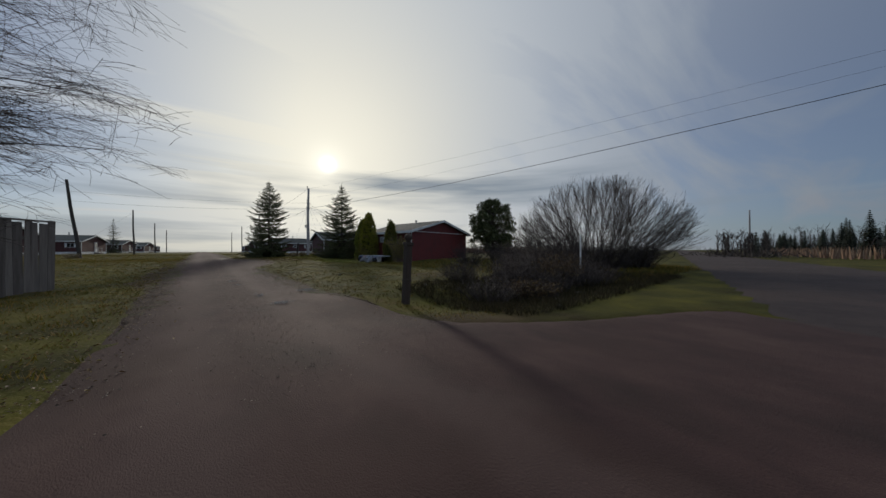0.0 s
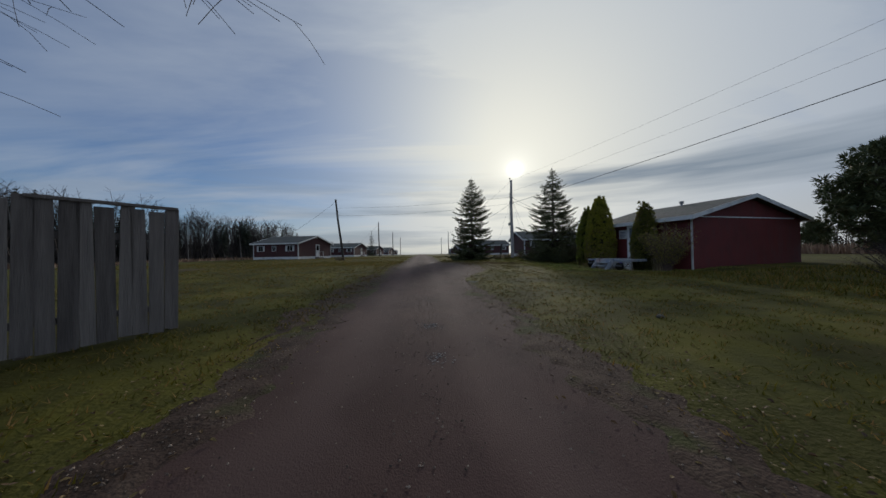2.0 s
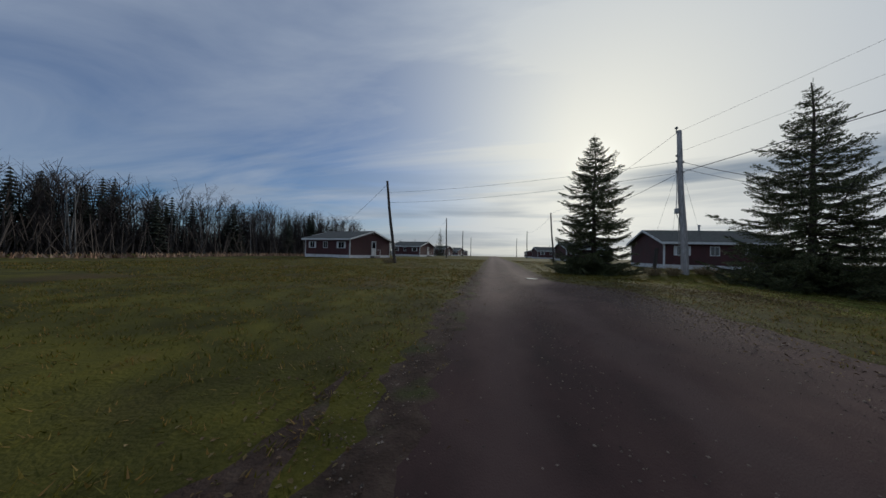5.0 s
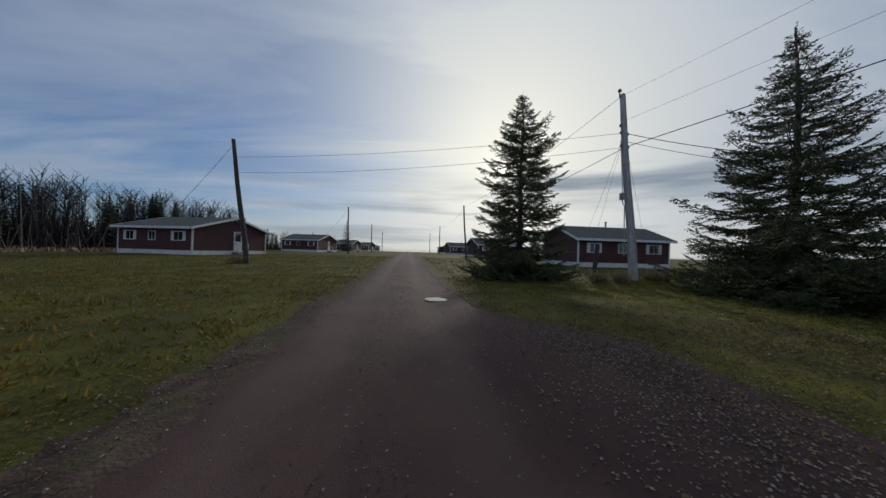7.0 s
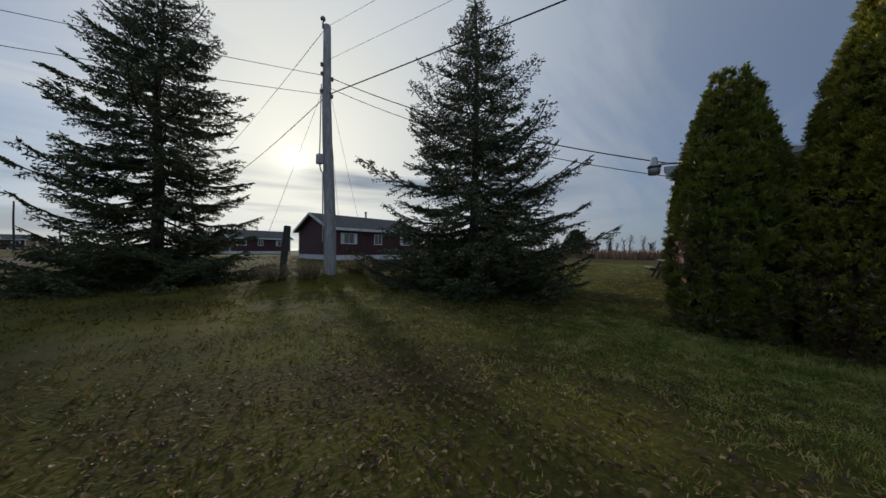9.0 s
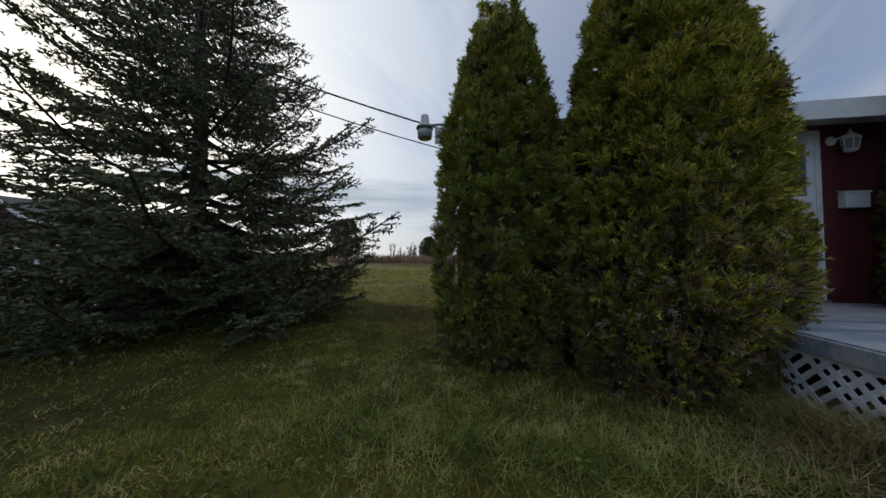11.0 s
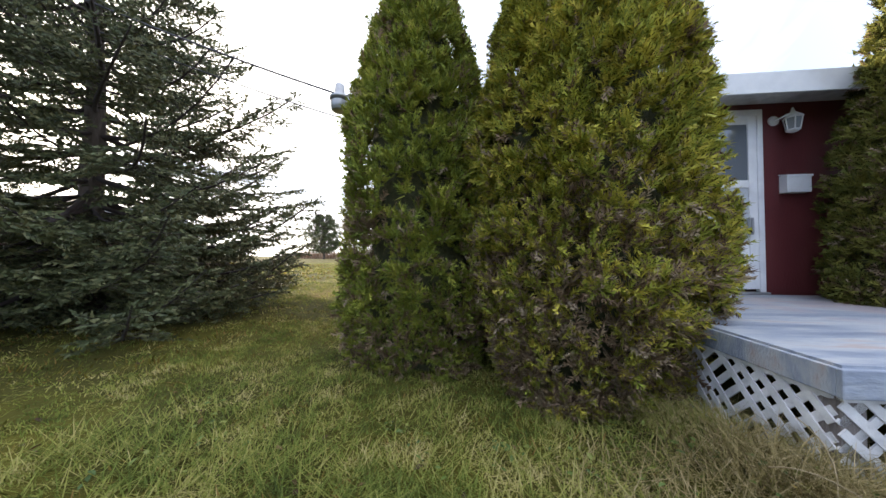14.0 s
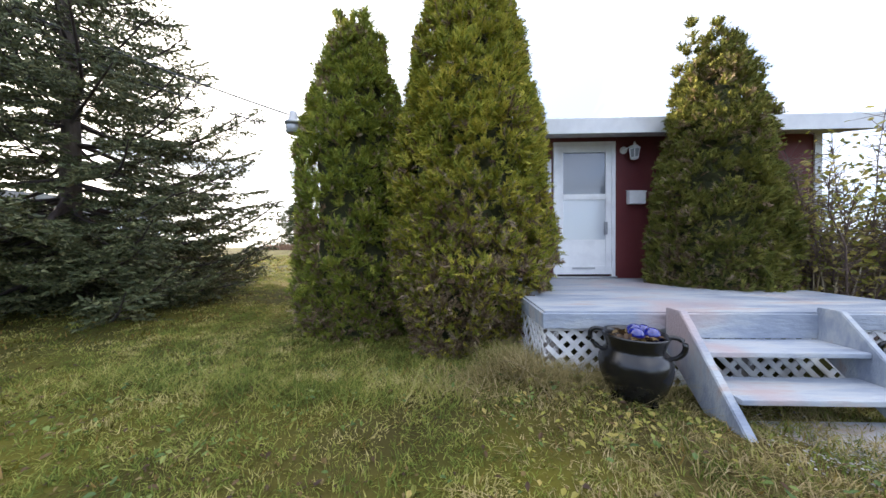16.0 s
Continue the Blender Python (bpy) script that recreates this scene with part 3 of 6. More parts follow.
# ---- the puddle ----
def puddle():
    bm = bmesh.new()
    ring = []
    for i in range(40):
        a = 2 * math.pi * i / 40
        r = 1 + 0.22 * noise.noise((math.cos(a) * 1.5, math.sin(a) * 1.5, 4))
        ring.append(bm.verts.new((0.27 * r * math.cos(a), 0.30 * r * math.sin(a), 0)))
    bm.faces.new(ring)
    ob = part("puddle", bm, WATER)
    ob.matrix_world = pose(0.74, 7.4, ground(0.74, 7.4) + 0.024)
    tagged(ob, "shallow rain puddle in a wheel rut of the track", "water", kind="structure")


puddle()


# ---- trees ----
def needle_mass(rng, P, D, L, dens):
    """Short needle tufts all round each twig that starts at P, runs along D and is L long."""
    n = np.maximum(3, (L * dens).astype(int))
    k = np.repeat(np.arange(len(L)), n)
    d, ln = D[k], L[k]
    m = len(k)
    side = unit(np.cross(d, np.array((0.0, 0.0, 1.0)) + 0.01))
    up = np.cross(side, d)
    a = rng.uniform(0, 6.283, m)
    out = side * np.cos(a)[:, None] + up * (0.75 * np.sin(a) + 0.12)[:, None]
    u = rng.uniform(0, 1, m)
    c = P[k] + d * (ln * u)[:, None]
    size = (rng.uniform(0.045, 0.085, m) * (1.15 - 0.4 * u))[:, None]
    tip = c + d * size * 0.8 + out * size * 0.75
    w = unit(np.cross(d, out)) * 0.017
    V = np.stack((c - w, c + w, tip), axis=1).reshape(-1, 3)
    return V, np.arange(3 * m).reshape(-1, 3)


def spruce(name, x, y, height, radius, seed, label, power=0.9, cap=9.0, dens=46.0, step=1.0, leaders=(), flat_skirt=1.3):
    """A spruce: tapered trunk, whorls of limbs with upturned ends, flat fans of side branches clothed in needles.
    leaders are (compass bearing, height share, reach) of stronger limbs that rise beside the top."""
    rnd = random.Random(seed)
    rng = np.random.default_rng(seed)
    root = thing(name, pose(x, y, ground(x, y) - 0.05), label, "tree")
    wood, limbs = Tubes(), Tubes()
    sway = [(0.10 * math.sin(i * 0.9 + seed), 0.10 * math.cos(i * 0.7 + seed)) for i in range(14)]
    trunk = [Vector((sway[i][0] * i / 13, sway[i][1] * i / 13, height * i / 13)) for i in range(14)]
    wood.tube(trunk, [0.022 + 0.017 * height * (1 - i / 13) ** 1.1 for i in range(14)], 10)
    P, D, L = [], [], []

    def at(z):
        k = max(0.0, z) / height * 13
        i = min(12, int(k))
        return trunk[i].lerp(trunk[i + 1], k - i)

    def twig(p, d, ln):
        P.append(tuple(p))
        D.append(tuple(d.normalized()))
        L.append(ln)

    def limb(z, az, ln, rise):
        f = z / height
        p0 = at(z)
        h = Vector((math.cos(az), math.sin(az), 0))
        n = 7
        droop, hook = rnd.uniform(-0.16, -0.04) * (1 - f), rnd.uniform(0.06, 0.22)
        bend = rnd.uniform(-0.22, 0.22)
        s0 = Vector((-h.y, h.x, 0))
        pts = [p0 + h * (ln * i / n) + s0 * (bend * ln * (i / n) ** 2) + Vector((0, 0, ln * (rise * i / n + droop * math.sin(math.pi * i / n) + hook * (i / n) ** 3))) for i in range(n + 1)]
        limbs.tube(pts, [max(0.004, 0.009 + 0.011 * ln * (1 - i / n)) for i in range(n + 1)], 4)
        low = z < flat_skirt
        u = rnd.uniform(0.10, 0.16) if low else rnd.uniform(0.14, 0.28)
        gap = 0.135 * step / max(ln, 0.3)
        thin = 1.0 + 0.35 * noise.noise((math.cos(az) * 2 + seed, math.sin(az) * 2, z * 1.3))
        while u < 0.99:
            k = min(n - 1, int(u * n))
            base = pts[k].lerp(pts[k + 1], u * n - k)
            fwd = (pts[k + 1] - pts[k]).normalized()
            side = Vector((-fwd.y, fwd.x, 0)).normalized()
            for sgn in (-1, 1):
                if rnd.random() < 0.10 * thin:
                    continue
                a = rnd.uniform(0.75, 1.10)
                d = (fwd * math.cos(a) + side * (sgn * math.sin(a)) + Vector((0, 0, rnd.uniform(-0.48, 0.10)))).normalized()
                sl = (0.17 + 0.40 * ln ** 0.8 * (1 - u) ** 0.75 * min(1.0, u * 3.2)) * rnd.uniform(0.65, 1.15)
                twig(base, d, sl)
                if sl > 0.3:
                    limbs.tube([base, base + d * sl], [0.006, 0.002], 3)
                v = 0.22
                while v < 0.97:
                    q = base + d * (sl * v)
                    for s2 in (-1, 1):
                        e = (d * 0.72 + (fwd * s2 if abs(fwd.dot(d)) < 0.9 else side * s2) * 0.60 + Vector((0, 0, rnd.uniform(-0.28, 0.10)))).normalized()
                        twig(q, e, (0.07 + 0.26 * sl * (1 - v)) * rnd.uniform(0.7, 1.2))
                    v += 0.105 * step / sl
            u += gap * rnd.uniform(0.75, 1.25)
        twig(pts[-2], pts[-1] - pts[-2], (pts[-1] - pts[-2]).length * 1.15)

    z = 0.16
    while z < height - 0.15:
        f = z / height
        count = rnd.choice((10, 11)) if z < flat_skirt else (rnd.choice((6, 7)) if f < 0.42 else rnd.choice((5, 6, 6)) if f < 0.82 else 4)
        a0 = rnd.uniform(0, 6.283)
        for k in range(count):
            az = a0 + 6.283 * k / count + rnd.uniform(-0.35, 0.35)
            wild = 1 + 0.26 * noise.noise((math.cos(az) * 1.3 + seed, math.sin(az) * 1.3, z * 0.9))
            ln = min(cap, radius * (1 - f) ** power) * rnd.uniform(0.66, 1.06) * wild * min(1.0, 0.30 + 0.70 * smooth((1 - f) / 0.24)) + 0.14
            if rnd.random() < 0.12:
                ln *= 0.62
            limb(z + rnd.uniform(-0.08, 0.08), az, ln, -0.19 + 0.52 * f ** 1.2 + rnd.uniform(-0.13, 0.13))
        z += rnd.uniform(0.19, 0.30) * (0.75 if z < flat_skirt else 1.42 - 0.45 * f) * step ** 0.5
    for bearing, share, reach in leaders:
        a = radians(90 - bearing)
        for k in range(3):
            limb(height * share + 0.20 * k, a + rnd.uniform(-0.2, 0.2), reach * (1 - 0.14 * k), 0.30 + 0.10 * k)
    twig(at(height - 0.75), Vector((0, 0, 1)), 0.95)
    wood.make("trunk", BARK, root)
    limbs.make("limb", TWIG, root)
    V, T = needle_mass(rng, np.array(P), np.array(D), np.array(L), dens)
    mass("crown", V, T, NEEDLE, root)
    return root


spruce("spruce", 5.72, 14.45, 9.55, 3.5, 11, "tall dark green spruce standing on the grass verge", 0.72, 2.85)
spruce("spruce", 12.5, 8.05, 9.1, 4.5, 4, "broad dark spruce with drooping limbs near the house", 0.98, 3.45, dens=33.0, flat_skirt=1.7, leaders=((140, 0.46, 1.9), (150, 0.26, 2.8), (120, 0.20, 3.0), (312, 0.42, 1.9), (225, 0.36, 2.0)))
spruce("spruce", -21.2, 105.0, 10.5, 3.2, 8, "sparse pale conifer among the far cottages", 0.9, 3.2, 30.0, 2.2)


def thuja(name, x, y, base, top, radius, seed, label, material, count, tips, flat=None, lump=0.16, taper=0.72, dry=0.2):
    """A columnar cedar: a solid core with painted shade, clothed in flat upright sprays."""
    rnd = random.Random(seed)
    root = thing(name, pose(x, y, base), label, "tree", "cedars by the front door")
    H = top - base

    def prof(f):
        r = (0.80 + 0.20 * smooth(f / 0.22)) * (1 - smooth((f - 0.34) / 0.85) * taper) if f < 0.97 else 0.22 * (1 - f) / 0.03
        if f > 0.72:
            r *= math.sqrt(max(0.0, 1 - ((f - 0.72) / 0.30) ** 2))
        return max(0.03, r)

    def surf(a, f):
        k = 1 + lump * noise.noise((math.cos(a) * 1.5 + seed, math.sin(a) * 1.5, f * H * 0.9)) + 0.10 * noise.noise((math.cos(a) * 4 + seed, math.sin(a) * 4, f * H * 2.6))
        return radius * prof(f) * k

    def clear(px, py, r):
        return flat is None or flat(x + px, y + py)

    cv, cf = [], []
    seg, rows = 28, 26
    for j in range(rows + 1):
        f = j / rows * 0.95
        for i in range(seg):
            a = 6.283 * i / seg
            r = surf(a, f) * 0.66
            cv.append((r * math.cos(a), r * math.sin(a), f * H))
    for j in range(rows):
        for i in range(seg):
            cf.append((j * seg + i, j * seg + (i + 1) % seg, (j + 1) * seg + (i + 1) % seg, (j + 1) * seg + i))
    soup("core", cv, cf, CORE, root, "solid inner core, crevice shade put into its dark olive colour", True)
    # rounded clumps of flat fern-like fronds, with shaded gaps between them
    rng = np.random.default_rng(seed)
    A, X, S, parched = [], [], [], []

    def clump(c, out, rc, f, n):
        brown = 0.05 + dry * max(0.0, 1 - f / 0.45) + 0.40 * max(0.0, noise.noise((c.x * 1.7 + seed, c.y * 1.7, c.z * 1.7)))
        for i in range(n):
            d = (out * 0.9 + Vector((rnd.gauss(0, 0.6), rnd.gauss(0, 0.6), rnd.gauss(0.25, 0.55)))).normalized()
            p = c + d * (rc * rnd.uniform(0.5, 1.0))
            if not clear(p.x, p.y, 0):
                continue
            A.append(tuple(p))
            X.append(tuple((d * 0.8 + Vector((rnd.gauss(0, 0.3), rnd.gauss(0, 0.3), rnd.gauss(0.35, 0.35)))).normalized()))
            S.append(rnd.uniform(0.065, 0.125))
            parched.append(rnd.random() < brown)

    made = 0
    while made < count:
        f = rnd.random() ** 1.12 * 0.985
        a = rnd.uniform(0, 6.283)
        if rnd.random() > prof(f) + 0.15 or math.cos(a - 0.2) > 0.45 and rnd.random() < 0.55:
            continue
        made += 1
        filler = rnd.random() < 0.25
        r = surf(a, f) * (0.86 if filler else rnd.choice((1.0, 0.99, 0.97, 0.94)))
        if noise.noise((math.cos(a) * 4 + seed * 2, math.sin(a) * 4, f * H * 3.0)) > 0.46:
            r *= 0.84
        rc = rnd.uniform(0.035, 0.105)
        r -= rc * 0.7
        if not clear(r * math.cos(a), r * math.sin(a), r):
            continue
        clump(Vector((r * math.cos(a), r * math.sin(a), f * H)), Vector((math.cos(a), math.sin(a), 0.15)), rc, f, int(5 + 170 * rc))
    # spiky leaders
    for tx, ty, tz, wide, low in tips:
        for i in range(int(26 + 90 * wide * low)):
            u = rnd.random()
            a = rnd.uniform(0, 6.283)
            r = wide * (1 - u) ** 0.7 * rnd.uniform(0.6, 1.0)
            clump(Vector((tx + r * math.cos(a), ty + r * math.sin(a), H - low + (tz + low) * u)), Vector((math.cos(a), math.sin(a), 1.2)), 0.045, 1.0, 14)
    # one frond: a bent stem with pointed lobes on both sides, and a tip
    stem_s = np.linspace(0.0, 0.86, 5)
    lobes = [(stem_s[i] + 0.34, sg * 0.36 * (1 - 0.62 * stem_s[i])) for i in range(4) for sg in (-1, 1)]
    local = np.array([(q, 0.0) for q in stem_s] + lobes + [(1.12, 0.0), (0.86, 0.07)])
    tri = np.array([(i, i + 1, 5 + 2 * i + k) for i in range(4) for k in range(2)] + [(4, 14, 13)])
    A, X, S, parched = np.array(A), np.array(X), np.array(S), np.array(parched)
    side = unit(np.cross(X, rng.normal(size=X.shape)))
    flatn = np.cross(side, X)
    bend = rng.uniform(-0.35, 0.15, len(A))
    for sel, material_, nm, lab in ((~parched, material, "crown", ""), (parched, THUJA_DRY, "dry_sprays", "parched brown sprays")):
        n = int(sel.sum())
        along, across = local[None, :, 0] * rng.uniform(0.85, 1.15, (n, len(local))), local[None, :, 1] * rng.uniform(0.7, 1.3, (n, len(local)))
        sz = S[sel][:, None, None]
        V = A[sel][:, None, :] + sz * (along[..., None] * X[sel][:, None, :] + across[..., None] * side[sel][:, None, :] + (bend[sel][:, None] * along ** 2)[..., None] * flatn[sel][:, None, :])
        T = tri[None] + (np.arange(n) * len(local))[:, None, None]
        mass(nm, V.reshape(-1, 3), T.reshape(-1, 3), material_, root, lab)
    stem = Tubes()
    stem.tube([(0, 0, -0.15), (0.02, 0, H * 0.5), (0, 0.02, H * 0.92)], [0.09, 0.06, 0.015], 8)
    for i in range(46):
        a = rnd.uniform(0, 6.283)
        z0 = rnd.uniform(0.0, 0.5)
        r = surf(a, 0.03) * rnd.uniform(0.7, 0.98)
        if clear(r * math.cos(a), r * math.sin(a), r):
            stem.tube([(0.05 * math.cos(a), 0.05 * math.sin(a), z0), (r * 0.7 * math.cos(a), r * 0.7 * math.sin(a), z0 * 0.9 + 0.03), (r * math.cos(a), r * math.sin(a), z0 + 0.2)], [0.02, 0.012, 0.005], 4)
    stem.make("trunk", BARK, root)
    return root


# the house frame: x along the front wall to its right, y into the house
HOUSE = pose(13.80, -0.35, 0, 0, 0, -79.6)
HOUSE_INV = HOUSE.inverted()


def before_wall(px, py):
    q = HOUSE_INV @ Vector((px, py, 0))
    return q.y < -0.06 or q.x < -3.75


thuja("cedar", 12.77, 2.56, -0.38, 4.12, 0.82, 3, "deep green columnar cedar with several spiky tips by the house corner", THUJA_DARK, 1500,
      [(0.0, -0.02, 0.22, 0.20, 0.9), (0.06, -0.36, -0.10, 0.26, 2.2), (-0.15, 0.16, 0.08, 0.20, 0.8), (-0.1, -0.22, 0.10, 0.18, 0.8)], before_wall, 0.18, 0.58, 0.30)
thuja("cedar", 12.64, 0.86, -0.36, 4.75, 0.95, 7, "large olive green columnar cedar, browning near its foot", THUJA, 2350,
      [(0.0, 0.0, 0.06, 0.22, 0.8), (-0.1, 0.26, -0.10, 0.28, 0.9), (0.1, -0.28, -0.05, 0.24, 0.9)], before_wall, 0.16, 0.66, 0.60)
thuja("cedar", 13.43, -2.33, -0.30, 3.52, 0.70, 5, "olive green cedar with a forked top beside the deck, sprays dimmed as if in shade", THUJA_DIMMED, 1050,
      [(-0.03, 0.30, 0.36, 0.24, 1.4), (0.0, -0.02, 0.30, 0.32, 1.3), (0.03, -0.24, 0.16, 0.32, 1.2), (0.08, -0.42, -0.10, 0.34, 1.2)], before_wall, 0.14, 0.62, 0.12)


def bare_tree(name, x, y, height, seed, label, levels=5, lean=(0, 0), spread=0.55, first=0.35, thick=0.16, material=TWIG, droop=0.0, toward=None, category="tree"):
    rnd = random.Random(seed)
    root = thing(name, pose(x, y, ground(x, y) - 0.05), label, category)
    trunk, limbs = Tubes(), Tubes()

    def grow(p, d, length, r, lev):
        n = 4 if lev < 4 else 2
        pts, q, dd = [p], p.copy(), d.copy()
        for i in range(n):
            dd = (dd + Vector((rnd.uniform(-1, 1), rnd.uniform(-1, 1), rnd.uniform(-0.6, 0.7))) * 0.16 - Vector((0, 0, droop * (lev - 1) * 0.05 if lev > 1 else 0))).normalized()
            q = q + dd * (length / n)
            pts.append(q.copy())
        (trunk if lev == 0 else limbs).tube(pts, [max(0.003, r * (1 - 0.55 * i / n)) for i in range(n + 1)], 8 if lev == 0 else (5 if lev < 3 else 3))
        if lev >= levels:
            return
        kids = rnd.choice((4, 5)) if lev else 18
        for k in range(kids):
            u = rnd.uniform(first if lev == 0 else 0.2, 1.0)
            i = min(n - 1, int(u * n))
            b = pts[i].lerp(pts[i + 1], u * n - i)
            az = rnd.uniform(0, 6.283)
            if toward is not None and lev == 0 and rnd.random() < 0.75:
                az = toward + rnd.uniform(-0.8, 0.8)
            side = Vector((math.cos(az), math.sin(az), rnd.uniform(-0.1, 0.5)))
            nd = (dd * (1 - spread) + side * spread * (1.5 if lev == 0 else 1.1)).normalized()
            grow(b, nd, length * rnd.uniform(0.50, 0.76) * (1.0 if lev else 0.9), r * 0.40, lev + 1)

    grow(Vector((0, 0, 0)), Vector((lean[0], lean[1], 1)).normalized(), height * 0.6, thick, 0)
    trunk.make("trunk", BARK, root)
    limbs.make("limb", material, root)
    return root


# the bare tree whose branches hang over the start of the track
bare_tree("bare_tree", -6.6, -19.6, 9.0, 21, "bare deciduous tree with long hanging branches over the track", 5, (0.12, 0.0), 0.64, 0.07, 0.10, TWIG, 1.0, -0.05)


def willow(x, y, r, h, seed):
    rnd = random.Random(seed)
    root = thing("bare_shrub", pose(x, y, ground(x, y) - 0.1), "large rounded clump of bare willow stems beside the road", "shrub")
    stems, twigs = Tubes(), Tubes()

    def inside(q):
        return (q.x ** 2 + q.y ** 2) / (r * r) + (max(0, q.z - 1.0) / (h - 1.0)) ** 2 < 1 + 0.30 * noise.noise(q * 1.1)

    def rod(p, d, length, rad, lev):
        n = 5 if lev == 0 else 3
        pts, q, dd = [p], p.copy(), d.copy()
        for i in range(n):
            dd = (dd + Vector((rnd.uniform(-1, 1), rnd.uniform(-1, 1), rnd.uniform(-0.5, 1.0))) * 0.10).normalized()
            q = q + dd * (length / n)
            if not inside(q):
                break
            pts.append(q.copy())
        n = len(pts) - 1
        if n < 1:
            return
        (twigs if lev else stems).tube(pts, [max(0.004, rad * (1 - 0.75 * i / max(n, 3))) for i in range(n + 1)], 4 if lev == 0 else 3)
        if lev < 2:
            for k in range(8 if lev == 0 else 5):
                u = rnd.uniform(0.3, 1)
                i = min(n - 1, int(u * n))
                b = pts[i].lerp(pts[i + 1], u * n - i)
                nd = (dd + Vector((rnd.uniform(-1, 1), rnd.uniform(-1, 1), rnd.uniform(-0.4, 0.7))) * 0.5).normalized()
                rod(b, nd, length * rnd.uniform(0.35, 0.6), rad * 0.5, lev + 1)

    for i in range(150):
        a = rnd.uniform(0, 6.283)
        t = rnd.random() ** 0.6
        s = Vector((math.cos(a) * r * 0.32 * rnd.random(), math.sin(a) * r * 0.32 * rnd.random(), 0))
        d = Vector((math.cos(a) * t * 1.15, math.sin(a) * t * 1.15, 1.0 - 0.55 * t)).normalized()
        rod(s, d, h * rnd.uniform(0.7, 1.0), 0.02, 0)
    stems.make("stem", TWIG, root)
    twigs.make("twig", TWIG, root)


willow(19.9, -18.9, 5.9, 6.2, 5)


def pine(name, x, y, h, r, seed, label):
    """A round-headed pine: a short trunk, stout limbs and tufts of needles with gaps."""
    rnd = random.Random(seed)
    root = thing(name, pose(x, y, ground(x, y) - 0.05), label, "tree")
    wood = Tubes()
    v, f = [], []
    wood.tube([(0, 0, 0), (0.1, 0, h * 0.4), (0, 0.1, h * 0.9)], [0.2, 0.14, 0.03], 8)
    for i in range(250):
        a, u = rnd.uniform(0, 6.283), rnd.random()
        z = h * (0.16 + 0.84 * u)
        rr = r * math.sqrt(max(0.02, 1 - ((u - 0.42) / 0.60) ** 2)) * rnd.uniform(0.35, 1.0) * (1 + 0.22 * noise.noise((math.cos(a) * 1.4 + seed, math.sin(a) * 1.4, u * 4)))
        c = Vector((rr * math.cos(a), rr * math.sin(a), z))
        wood.tube([(0, 0, z * 0.8), tuple(c * 0.6 + Vector((0, 0, z * 0.38))), tuple(c)], [0.05, 0.03, 0.012], 3)
        for k in range(60):
            d = Vector((rnd.gauss(0, 1), rnd.gauss(0, 1), rnd.gauss(0.3, 0.8))).normalized()
            p = c + d * rnd.uniform(0.05, 0.34)
            w = d.cross(Vector((rnd.random(), rnd.random(), rnd.random()))).normalized() * 0.04
            b = len(v)
            v.extend((tuple(p - w), tuple(p + w), tuple(p + d * 0.26)))
            f.append((b, b + 1, b + 2))
    wood.make("trunk", BARK, root)
    soup("crown", v, f, NEEDLE, root)


pine("pine", 24.8, -5.6, 6.5, 2.6, 3, "dark round-headed pine behind the rough ground")
pine("pine", 64, 24, 5.0, 2.0, 9, "dark pine at the far edge of the field")
pine("pine", 50, 33.5, 7.2, 3.0, 10, "dark pine at the far edge of the field")


